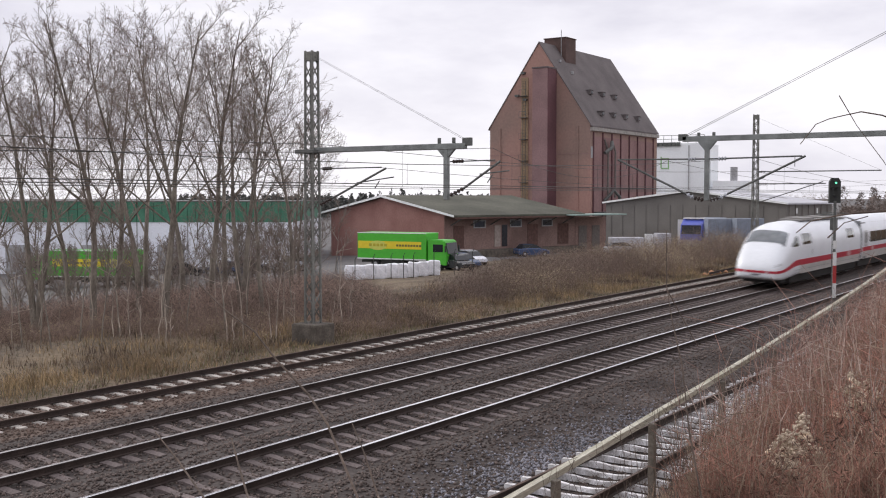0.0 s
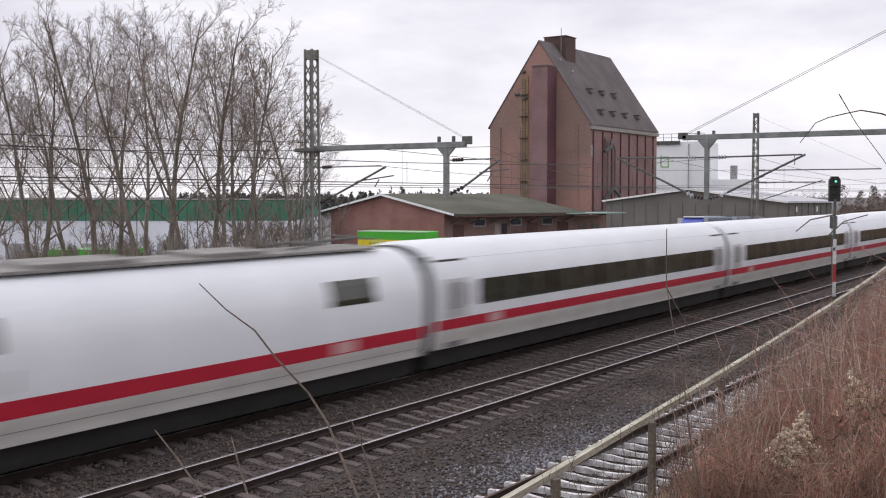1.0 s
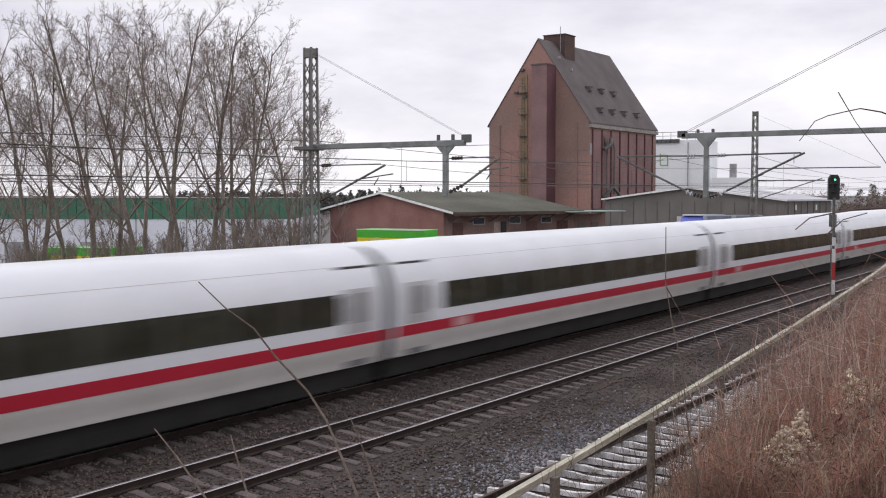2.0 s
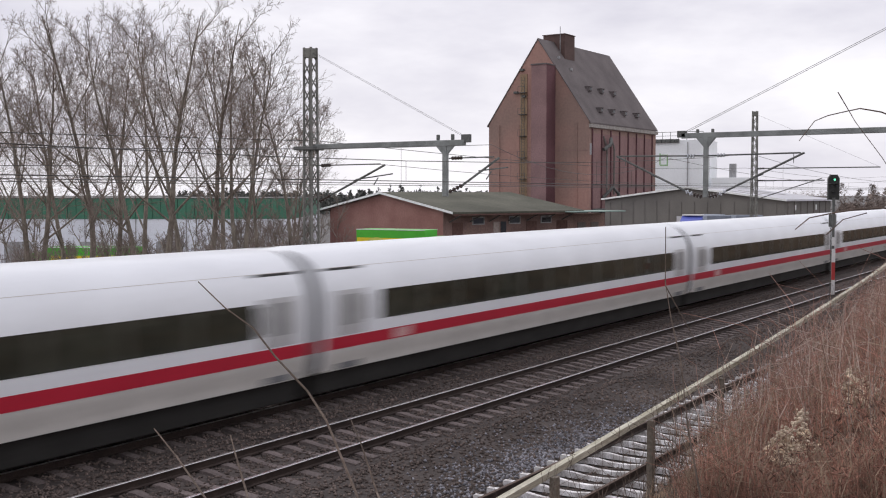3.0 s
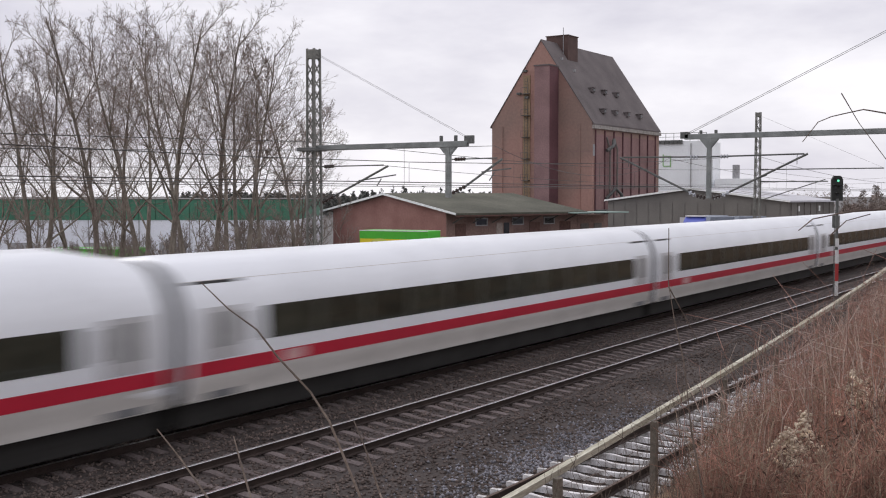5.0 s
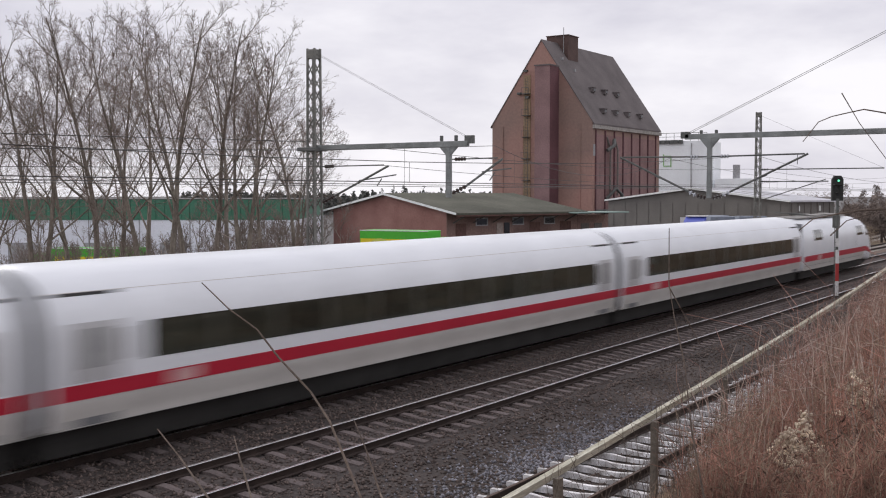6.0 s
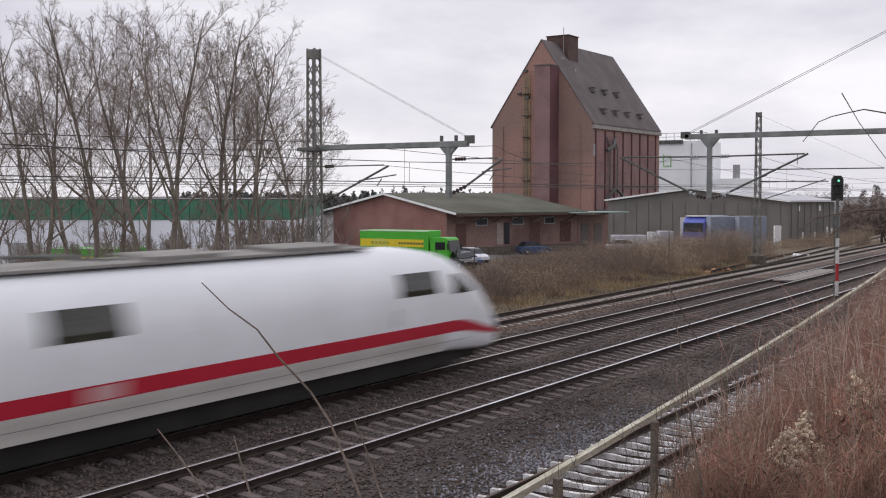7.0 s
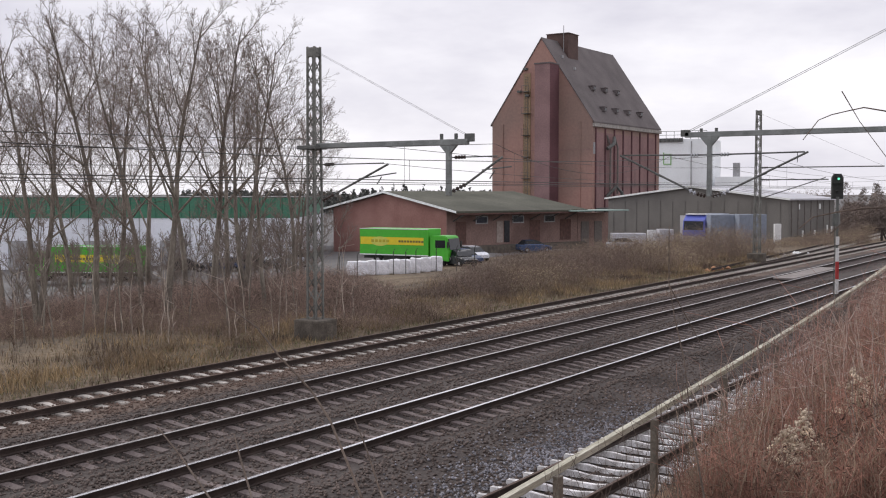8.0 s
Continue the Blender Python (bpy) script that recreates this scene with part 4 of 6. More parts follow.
def overhead_wire(y, supports, label, low=5.55, high=7.0, dip=5.95):
    """A contact wire with its sagging carrier and droppers."""
    w = thing("overhead_wire", Matrix.Translation((0, y, 0)), label, "overhead wire", "overhead wires")
    part("contact_wire", tubes((((supports[0], 0, low), (supports[-1], 0, low)), 0.010), sides=4), M["wire"], w)
    pts, drops = [], []
    for a, b in zip(supports, supports[1:]):
        for i in range(12):
            t = i / 12
            z = high - (high - dip) * 4 * t * (1 - t)
            pts.append((a + (b - a) * t, 0, z))
            if i % 2 and 0 < i:
                drops.append((pts[-1], (a + (b - a) * t, 0, low)))
    pts.append((supports[-1], 0, high))
    part("carrier_wire", tubes((pts, 0.009), sides=4), M["wire"], w)
    for p, q in drops:
        if -5 < p[0] < 150:
            part("dropper", tubes(((p, q), 0.006), sides=3), M["wire"], w)
    return w


overhead_wire(23.2, (-95, -32, 31.6, 85, 150, 215), "thin contact and carrier wire over the siding", high=6.3, dip=5.8)
overhead_wire(18.6, (-95, -32, 31.6, 47.4, 110, 175, 240), "thin contact and carrier wire over the main line", high=6.9, dip=6.0)
overhead_wire(14.7, (-80, -16, 47.4, 110, 175, 240), "thin contact and carrier wire over the near main line", high=7.0, dip=6.0)
feeder = thing("feeder_line", Matrix(), "single thin feeder cable along the masts", "cable")
part("cable", tubes(([(x, 26.4, 7.25 - 0.45 * math.sin(math.pi * ((x - 31.6) / 53.4 % 1.0))) for x in range(-60, 200, 4)], 0.012), sides=4), M["wire"], feeder)


# ---- signal ----
def make_signal():
    s = thing("railway_signal", Matrix.Translation((53.6, 12.55, -0.35)), "dark railway signal on a post showing green", "railway signal")
    part("post", tubes((((0, 0, 0), (0, 0, 5.4)), 0.07), sides=10), M["steel_dark"], s)
    bm = bmesh.new()
    prism(bm, [(-0.27, 5.3), (0.27, 5.3), (0.27, 6.32), (0.16, 6.5), (-0.16, 6.5), (-0.27, 6.32)], 0.16, Matrix.Rotation(YAW - math.pi / 2, 4, "Z"))
    part("signal_board", bm, M["black_paint"], s, "black signal board")
    toward = Matrix.Rotation(YAW - math.pi / 2, 4, "Z")
    for x, z, m_ in ((0.02, 6.26, "green_light"), (-0.13, 5.95, "lens_dark"), (0.13, 5.95, "lens_dark"), (0.0, 5.58, "lens_dark")):
        bm = bmesh.new()
        tube(bm, [toward @ Vector((x, -0.03, z)), toward @ Vector((x, -0.05, z))], 0.055, 12)
        lens = part("lens", bm, M[m_], s)
        bm = bmesh.new()
        box(bm, (x, -0.12, z + 0.11), (0.22, 0.24, 0.03), toward)
        part("lens_hood", bm, M["black_paint"], lens)
    for z0, z1, m_ in ((0.75, 1.45, "paint_white"), (1.45, 2.3, "paint_red"), (2.3, 2.95, "paint_white"), (3.1, 3.5, "paint_white")):
        bm = bmesh.new()
        box(bm, (0, -0.1, (z0 + z1) / 2), (0.16, 0.03, z1 - z0), toward)
        part("mast_plate", bm, M[m_], s, "red and white mast plate")
    part("cable_box", boxes(((0.25, 0.1, 4.3), (0.3, 0.3, 0.6)), bevel=0.02), M["steel_dark"], s)
    part("ladder", tubes((((0.18, 0.15, 0.2), (0.18, 0.15, 4.6)), 0.02), (((0.42, 0.15, 0.2), (0.42, 0.15, 4.6)), 0.02), *[(((0.18, 0.15, 0.5 + i * 0.35), (0.42, 0.15, 0.5 + i * 0.35)), 0.012) for i in range(12)], sides=4), M["steel_dark"], s)
    part("foot", boxes(((0, 0, 0.1), (0.6, 0.6, 0.4)), bevel=0.04), M["concrete"], s)


M["black_paint"] = mat("black_paint", (0.03, 0.032, 0.03), 0.6, vary=0.2)
M["paint_white"] = mat("white_paint", (0.7, 0.7, 0.7), 0.5, vary=0.08)
M["paint_red"] = mat("red_paint", (0.42, 0.05, 0.05), 0.5, vary=0.1)
M["lens_dark"] = mat("dark_lens", (0.04, 0.045, 0.05), 0.15, vary=0.1, bump=0)
gl = bpy.data.materials.new("green_light")
gl.use_nodes = True
gl.node_tree.nodes["Principled BSDF"].inputs["Base Color"].default_value = (0.05, 0.6, 0.35, 1)
gl.node_tree.nodes["Principled BSDF"].inputs["Emission Color"].default_value = (0.25, 1.0, 0.65, 1)
gl.node_tree.nodes["Principled BSDF"].inputs["Emission Strength"].default_value = 0.9
M["green_light"] = gl
make_signal()


# ---- handrail along the bank ----
def make_handrail():
    f = thing("wooden_railing", Matrix.Translation((0, 6.7, 0)), "weathered pale wooden railing with square posts", "railing")
    w, h = 0.05, 0.09
    top = lambda x: fence_foot(x) + 1.1 + 0.07 * math.sin(math.pi * min(1, max(0, (x - 9) / 24)))
    bm = bmesh.new()
    loft(bm, [[(x, -w, top(x) - h), (x, w, top(x) - h), (x, w, top(x)), (x, -w, top(x))] for x in frange(7.0, 58.0, 34)])
    part("handrail", bm, M["old_wood"], f)
    x = 9.5
    while x < 57:
        g = fence_foot(x)
        part("post", boxes(((x, -0.11, g + 0.36), (0.12, 0.1, 1.42)), bevel=0.01), M["old_wood_dark"], f)
        x += 3.39


M["old_wood"] = mat("weathered_wood", (0.44, 0.41, 0.31), 0.9, vary=0.25, scale=2.0, fine=18, bump=0.4, color2=(0.55, 0.53, 0.45), stretch=(0.3, 3, 3))
M["old_wood_dark"] = mat("weathered_wood_dark", (0.17, 0.15, 0.125), 0.9, vary=0.25, scale=2.0, fine=18, bump=0.4)
make_handrail()


# ---- trees ----
def grow(rnd, height, base, forks=1, first=0.28, dense=1.0):
    """Segments (a, b, ra, rb, level) of a bare tree whose limbs sweep upwards and fork finely."""
    segs = []
    steps_of = (10, 6, 4, 3, 2)
    kids_of = [q * dense for q in (1.8, 1.6, 1.7, 1.6, 0)]
    len_of = (1, 0.43, 0.48, 0.50, 0.55)
    thin = (0, 0.028, 0.012, 0.007, 0.005)
    wob_of = (0.045, 0.07, 0.10, 0.12, 0.12)
    rise_of = (0.015, 0.075, 0.07, 0.05, 0.03)

    def limb(p, d, length, r, level):
        steps = steps_of[level]
        q = p
        turn = rnd.uniform(0, math.tau)
        for i in range(steps):
            w = wob_of[level]
            d = (d + Vector((rnd.gauss(0, w), rnd.gauss(0, w), rnd.gauss(0, w * 0.5) + rise_of[level]))).normalized()
            n = q + d * length / steps
            t = (i + 1) / steps
            r1, r2 = r * (1 - 0.9 * i / steps), r * (1 - 0.9 * t)
            segs.append((q, n, max(r1, 0.0048), max(r2, 0.0036), level))
            if level < 4 and t > (first if level == 0 else 0.2):
                k = kids_of[level]
                for _ in range(int(k) + (rnd.random() < k % 1)):
                    turn += 2.4 + rnd.uniform(-0.5, 0.5)
                    a = d.orthogonal().normalized()
                    side = a * math.cos(turn) + d.cross(a) * math.sin(turn)
                    lean = radians(rnd.uniform(34, 58) * (1 - 0.35 * t) if level == 0 else rnd.uniform(25, 50))
                    nd = d * math.cos(lean) + side * math.sin(lean)
                    share = (1.15 - 0.8 * (t - first) / (1 - first)) if level == 0 else 1.15 - 0.55 * t
                    limb(q.lerp(n, rnd.uniform(0.1, 1)), nd, length * len_of[level + 1] * share * rnd.uniform(0.75, 1.15), max(thin[level + 1], r2 * rnd.uniform(0.4, 0.62)), level + 1)
            q = n

    for f in range(forks):
        tilt = 0.03 if forks == 1 else 0.13
        d = Vector((rnd.gauss(0, tilt), rnd.gauss(0, tilt), 1)).normalized()
        limb(Vector((rnd.gauss(0, 0.1), rnd.gauss(0, 0.1), -0.3)), d, height * rnd.uniform(0.9, 1.0), base, 0)
    return segs


def sticks(name, segs, material, parent, label="", sides=3):
    """Many thin tapering sticks in one mesh."""
    A = np.array([tuple(s[0]) for s in segs])
    B = np.array([tuple(s[1]) for s in segs])
    ra = np.array([s[2] for s in segs])[:, None]
    rb = np.array([s[3] for s in segs])[:, None]
    d = B - A
    d /= np.linalg.norm(d, axis=1, keepdims=True) + 1e-9
    ref = np.where(np.abs(d[:, 2:3]) > 0.9, np.array([[1.0, 0, 0]]), np.array([[0, 0, 1.0]]))
    u = np.cross(d, ref)
    u /= np.linalg.norm(u, axis=1, keepdims=True) + 1e-9
    v = np.cross(d, u)
    rings = []
    for P, r in ((A, ra), (B, rb)):
        for k in range(sides):
            a = math.tau * k / sides
            rings.append(P + (u * math.cos(a) + v * math.sin(a)) * r)
    verts = np.stack(rings, axis=1).reshape(-1, 3)
    n = len(segs)
    base = np.arange(n)[:, None] * (2 * sides)
    faces = []
    for k in range(sides):
        k2 = (k + 1) % sides
        faces.append(base + np.array([[k, k2, sides + k2, sides + k]]))
    faces = np.concatenate(faces)
    me = bpy.data.meshes.new(name)
    me.vertices.add(len(verts))
    me.vertices.foreach_set("co", verts.astype(np.float32).ravel())
    me.loops.add(len(faces) * 4)
    me.loops.foreach_set("vertex_index", faces.astype(np.int32).ravel())
    me.polygons.add(len(faces))
    me.polygons.foreach_set("loop_start", np.arange(0, len(faces) * 4, 4, dtype=np.int32))
    me.update(calc_edges=True)
    me.materials.append(material)
    ob = new(name, me)
    if parent:
        ob.parent = parent
    if label:
        ob["label"] = label
    return ob


def make_tree(seed, height, base, label, forks=1, first=0.28, dense=1.0):
    rnd = random.Random(seed)
    tree = thing("bare_tree", Matrix(), label, "tree", "row of bare trees")
    segs = grow(rnd, height, base, forks, first, dense)
    sticks("trunk", [s for s in segs if s[4] <= 2], M["bark"], tree, "grey-brown trunk and limbs", sides=5)
    sticks("crown", [s for s in segs if s[4] > 2], M["twig"], tree, "thin bare twigs")
    return tree


TREES = [make_tree(21 + i, h, b, l, k, f, q) for i, (h, b, l, k, f, q) in enumerate((
    (14.0, 0.17, "tall bare deciduous tree with forked trunk on the verge", 2, 0.34, 0.86), (14.2, 0.155, "tall bare deciduous tree with slender trunk", 1, 0.34, 1.0),
    (14.4, 0.18, "tall bare deciduous tree with wide crown", 1, 0.32, 1.0), (11.6, 0.11, "young bare deciduous tree in the row", 1, 0.32, 0.95), (5.5, 0.035, "thin bare sapling at the edge of the trees", 1, 0.5, 0.75), (5.2, 0.035, "bare multi-stemmed shrub among the trees", 3, 0.25, 0.7)))]
rnd = random.Random(5)
placed = set()
tall = ((0, 66, 46, 0.95), (2, 168, 47, 1.0), (1, 236, 50, 1.04), (2, 292, 47, 1.0), (1, 318, 56, 1.12), (2, 372, 53, 1.06), (0, 428, 50, 1.0), (3, 466, 49, 1.1), (1, 112, 60, 1.08), (3, 505, 57, 1.12),
        (2, 205, 62, 1.1), (3, 540, 66, 0.95), (2, 8, 57, 0.98), (1, -50, 50, 0.95), (1, 268, 64, 1.2), (1, 405, 64, 1.15), (3, 525, 80, 1.05))
saplings = ((40, 41), (92, 40), (140, 42), (180, 41), (212, 43), (330, 45), (400, 44), (440, 46), (520, 47), (70, 43), (590, 60))
shrubs = ((85, 72), (150, 72), (225, 74), (20, 70), (115, 78), (185, 68), (262, 76), (290, 70), (335, 75), (385, 72), (435, 78), (455, 70), (490, 74), (520, 71), (555, 76), (60, 62), (130, 66), (195, 60), (255, 66), (315, 62), (365, 67), (415, 61), (470, 65), (510, 60), (535, 66))
for k, u, dep, grown in (*tall, *((4, *q, 1.0) for q in saplings), *((5, *q, 1.0) for q in shrubs)):
    p = plan((u - 784) / 1910.4 * dep, dep)
    m = Matrix.Translation((p.x, p.y, ground_z(p.x, p.y))) @ Matrix.Rotation(rnd.uniform(0, 6.28), 4, "Z") @ Matrix.Scale(grown, 4)
    if k not in placed:
        placed.add(k)
        TREES[k].matrix_basis = m
    else:
        copy_thing(TREES[k], m)


# ---- yard things ----
def spot(px, dep, z=None, turn=0.0):
    """A standing place in the yard at an offset given as a share of the view's half width."""
    p = plan(px * dep, dep)
    return Matrix.Translation((p.x, p.y, ground_z(p.x, p.y) if z is None else z)) @ Matrix.Rotation(YAW - math.pi / 2 + turn, 4, "Z")


M["truck_green"] = mat("truck_green", (0.075, 0.46, 0.035), 0.4, vary=0.06, scale=0.5, fine=4, bump=0.03)
M["truck_yellow"] = mat("truck_yellow", (0.75, 0.60, 0.03), 0.4, vary=0.05, bump=0.02)
M["truck_letter"] = mat("truck_lettering", (0.45, 0.40, 0.03), 0.5, vary=0.1, bump=0)
M["truck_oval"] = mat("truck_oval", (0.62, 0.62, 0.12), 0.4, vary=0.05, bump=0)
M["truck_ink"] = mat("truck_ink", (0.16, 0.15, 0.04), 0.5, vary=0.1, bump=0)
M["tyre"] = mat("tyre", (0.02, 0.02, 0.02), 0.9, vary=0.2)
M["car_glass"] = mat("car_glass", (0.02, 0.022, 0.026), 0.12, vary=0.1, bump=0, spec=0.3)
M["cab_blue"] = mat("cab_blue", (0.12, 0.15, 0.50), 0.35, vary=0.06, bump=0.02)
M["box_bluegrey"] = mat("box_bluegrey", (0.22, 0.25, 0.31), 0.6, vary=0.1)
M["wrap"] = mat("white_wrap", (0.78, 0.79, 0.84), 0.35, vary=0.12, scale=2.0, fine=7, bump=0.6, color2=(0.88, 0.88, 0.93), dist=0.06)


def wheel(parent, x, y, r=0.48, w=0.28):
    wh = part("wheel", tubes((((x, y - w / 2, r), (x, y + w / 2, r)), r), sides=18), M["tyre"], parent)
    part("hub", tubes((((x, y - w / 2 - 0.02, r), (x, y + w / 2 + 0.02, r)), r * 0.5), sides=12), M["frame_grey"], wh)


def box_truck(m, label, box_len=7.4, letters=True):
    """A lorry; x is forward, the near side is y < 0."""
    t = thing("box_truck", m, label, "truck", "green delivery trucks")
    b = part("cargo_box", boxes(((-box_len / 2, 0, 2.25), (box_len, 2.5, 2.55)), bevel=0.05), M["truck_green"], t, "green cargo box")
    for y in (-1.263, 1.263):
        part("yellow_band", boxes(((-box_len / 2 - 0.2, y, 2.35), (box_len - 0.6, 0.012, 0.72))), M["truck_yellow"], b, "yellow band on the box")
        if letters:
            bm = bmesh.new()
            bmesh.ops.create_cone(bm, cap_ends=True, segments=24, radius1=0.5, radius2=0.5, depth=0.012, matrix=Matrix.Translation((-box_len + 2.3, y * 1.004, 2.3)) @ Matrix.Rotation(math.pi / 2, 4, "X") @ Matrix.Diagonal((2.0, 0.9, 1, 1)))
            part("oval_mark", bm, M["truck_oval"], b, "pale oval mark")
            for k in range(5):
                part("letter_bar", boxes(((-box_len + 1.5 + k * 0.42, y * 1.01, 2.34), (0.32, 0.01, 0.26))), M["truck_letter"], b, "illegible lettering")
            for k in range(9):
                part("letter_bar", boxes(((-box_len + 4.5 + k * 0.31, y * 1.006, 2.33), (0.24, 0.01, 0.2))), M["truck_ink"], b, "illegible dark lettering")
        part("edge_rail", boxes(((-box_len / 2, y, 3.5), (box_len, 0.03, 0.07)), ((-box_len / 2, y, 1.02), (box_len, 0.03, 0.1))), M["white_trim"], b)
    bm = bmesh.new()
    prism(bm, [(0.15, 0.62), (2.15, 0.55), (2.2, 1.5), (1.98, 2.75), (1.75, 2.92), (0.15, 2.92)], 2.4, Matrix.Translation((0, -1.2, 0)))
    bmesh.ops.bevel(bm, geom=bm.edges[:], offset=0.06, segments=2, affect="EDGES")
    c = part("cab", bm, M["truck_green"], t, "green driver's cab")
    bm = bmesh.new()
    prism(bm, [(2.215, 1.62), (2.03, 2.66), (2.06, 2.67), (2.245, 1.63)], 2.1, Matrix.Translation((0, -1.05, 0)))
    part("windscreen", bm, M["car_glass"], c)
    for y in (-1.21, 1.19):
        part("side_window", boxes(((1.25, y + 0.01, 2.15), (1.05, 0.03, 0.72)), bevel=0.01), M["car_glass"], c)
    part("grille", boxes(((2.2, 0, 1.2), (0.08, 1.7, 0.42)), ((2.19, 0, 0.75), (0.1, 2.2, 0.28)), bevel=0.02), M["black_paint"], c)
    for y in (-0.85, 0.85):
        part("headlight", boxes(((2.22, y, 0.82), (0.08, 0.4, 0.2)), bevel=0.02), M["lamp_glass"], c)
        part("mirror", boxes(((2.15, y * 1.6, 2.1), (0.12, 0.22, 0.6)), bevel=0.03), M["black_paint"], c)
    part("chassis", boxes(((-box_len / 2 + 0.8, 0, 0.72), (box_len + 1.6, 0.9, 0.24)), ((-box_len / 2, -1.0, 0.7), (2.4, 0.1, 0.5)), ((-box_len / 2, 1.0, 0.7), (2.4, 0.1, 0.5))), M["black_paint"], t)
    for x in (1.2, -box_len + 2.0):
        for y in (-1.05, 1.05):
            wheel(t, x, y)
    return t


def px(v):
    return (v - 784) / 1910.4


box_truck(spot(px(769), 102.5, turn=radians(-28)), "bright green delivery truck with yellow band beside the warehouse", 7.6)
t2 = box_truck(spot(px(97), 105, -3.45, turn=radians(176)), "green delivery truck with yellow band parked behind the trees", 8.8)


def make_car(m, color, label):
    """A small parked car; x is forward."""
    c = thing("parked_car", m, label, "car", "parked cars")
    bm = bmesh.new()
    secs = []
    for x, z0, z1, w in ((-2.05, 0.45, 0.85, 0.72), (-1.95, 0.3, 0.95, 0.82), (-1.0, 0.22, 1.0, 0.87), (0.6, 0.22, 0.98, 0.87), (1.6, 0.25, 0.82, 0.84), (2.02, 0.35, 0.65, 0.72)):
        secs.append([(x, -w, z0), (x, w, z0), (x, w, z1 - 0.1), (x, w * 0.9, z1), (x, -w * 0.9, z1), (x, -w, z1 - 0.1)])
    loft(bm, secs)
    b = part("body", bm, color, c)
    bm = bmesh.new()
    secs = []
    for x, z, w in ((-1.75, 0.96, 0.76), (-1.35, 1.4, 0.64), (-0.1, 1.47, 0.64), (0.35, 1.36, 0.64), (1.0, 0.96, 0.76)):
        secs.append([(x, -w, z), (x, w, z), (x, w * 1.08, 0.93), (x, -w * 1.08, 0.93)])
    loft(bm, secs)
    part("cabin_glass", bm, M["car_glass"], c)
    part("roof", boxes(((-0.7, 0, 1.455), (1.3, 1.26, 0.05)), bevel=0.02), color, c)
    for y in (-0.55, 0.55):
        part("headlight", boxes(((1.93, y, 0.62), (0.12, 0.32, 0.14)), bevel=0.02), M["lamp_glass"], b)
    for x in (-1.25, 1.3):
        for y in (-0.8, 0.8):
            wheel(c, x, y, 0.31, 0.2)
    return c


paints = dict(white=mat("car_white", (0.72, 0.73, 0.8), 0.25, vary=0.04, bump=0), blue=mat("car_blue", (0.05, 0.08, 0.16), 0.25, vary=0.05, bump=0), dark=mat("car_dark", (0.03, 0.032, 0.035), 0.25, vary=0.05, bump=0), silver=mat("car_silver", (0.4, 0.42, 0.46), 0.3, metal=0.3, vary=0.05, bump=0))
for u, d, k, a in ((838, 112, "white", -60), (822, 106, "blue", -50), (812, 101, "dark", -55), (945, 127, "blue", 20),
                   (1105, 126, "silver", 15), (330, 112, "dark", 10), (400, 110, "blue", 170), (450, 112, "dark", 5), (520, 111, "silver", 175)):
    make_car(spot(px(u), d, turn=radians(a)), paints[k], {"white": "white parked car with dark windows", "blue": "dark blue car parked in the yard", "dark": "black car parked in the yard", "silver": "silver grey car parked in the yard"}[k])

# wrapped bales in a row
for i in range(9):
    bm = bmesh.new()
    box(bm, (0, 0, 0.62), (0.98, 1.2, 1.24), bevel=0.12)
    bmesh.ops.subdivide_edges(bm, edges=bm.edges[:], cuts=2, use_grid_fill=True)
    for v in bm.verts:
        v.co += Vector((noise.noise(v.co * 2.3 + Vector((i * 7, 0, 0))), noise.noise(v.co * 2.1 + Vector((0, i * 5, 3))), noise.noise(v.co * 2.7 + Vector((9, 0, i))))) * 0.09
    u = 624 + i * 18.6
    ob = part("wrapped_bale", bm, M["wrap"], smooth=True)
    ob.matrix_basis = spot(px(u), 93.5 - i * 0.25)
    tagged(ob, "white plastic-wrapped bale in a row on the yard", "bale", "row of wrapped bales")

# yard fence posts
yard_fence = thing("yard_fence", Matrix(), "thin dark steel posts of the yard fence", "fence")
for i, u in enumerate((600, 632, 665, 696, 718, 736, 772, 808, 840)):
    ob = part("fence_post", tubes((((0, 0, -0.2), (0, 0, 1.9), (0.12, -0.12, 2.15)), 0.035), sides=6), M["black_paint"], yard_fence)
    ob.matrix_basis = spot(px(u), 90.5)


# lorry by the shed
def lorry():
    t = thing("blue_lorry", spot(px(1236), 124, turn=radians(-118)), "lorry with blue and white cab parked by the shed", "truck")
    bm = bmesh.new()
    prism(bm, [(0, 0.7), (2.1, 0.6), (2.15, 1.9), (1.95, 3.0), (0.9, 3.65), (0, 3.7)], 2.5, Matrix.Translation((0, -1.25, 0)))
    bmesh.ops.bevel(bm, geom=bm.edges[:], offset=0.07, segments=2, affect="EDGES")
    c = part("cab", bm, M["cab_blue"], t, "blue cab with roof spoiler")
    bm = bmesh.new()
    prism(bm, [(2.17, 1.95), (1.99, 2.95), (2.03, 2.96), (2.21, 1.96)], 2.2, Matrix.Translation((0, -1.1, 0)))
    part("windscreen", bm, M["car_glass"], c)
    part("roof_spoiler", boxes(((0.7, 0, 3.72), (1.2, 2.3, 0.14)), bevel=0.03), M["paint_white"], c, "white roof edge")
    part("bumper", boxes(((2.15, 0, 0.95), (0.16, 2.4, 0.6)), bevel=0.04), M["frame_grey"], c)
    part("trailer", boxes(((-5.0, 0, 2.3), (9.0, 2.5, 2.7)), bevel=0.05), M["box_bluegrey"], t, "grey-blue trailer box")
    part("chassis", boxes(((-4.0, 0, 0.75), (11.0, 0.9, 0.3))), M["black_paint"], t)
    for x in (1.2, -6.5, -7.8):
        for y in (-1.05, 1.05):
            wheel(t, x, y)


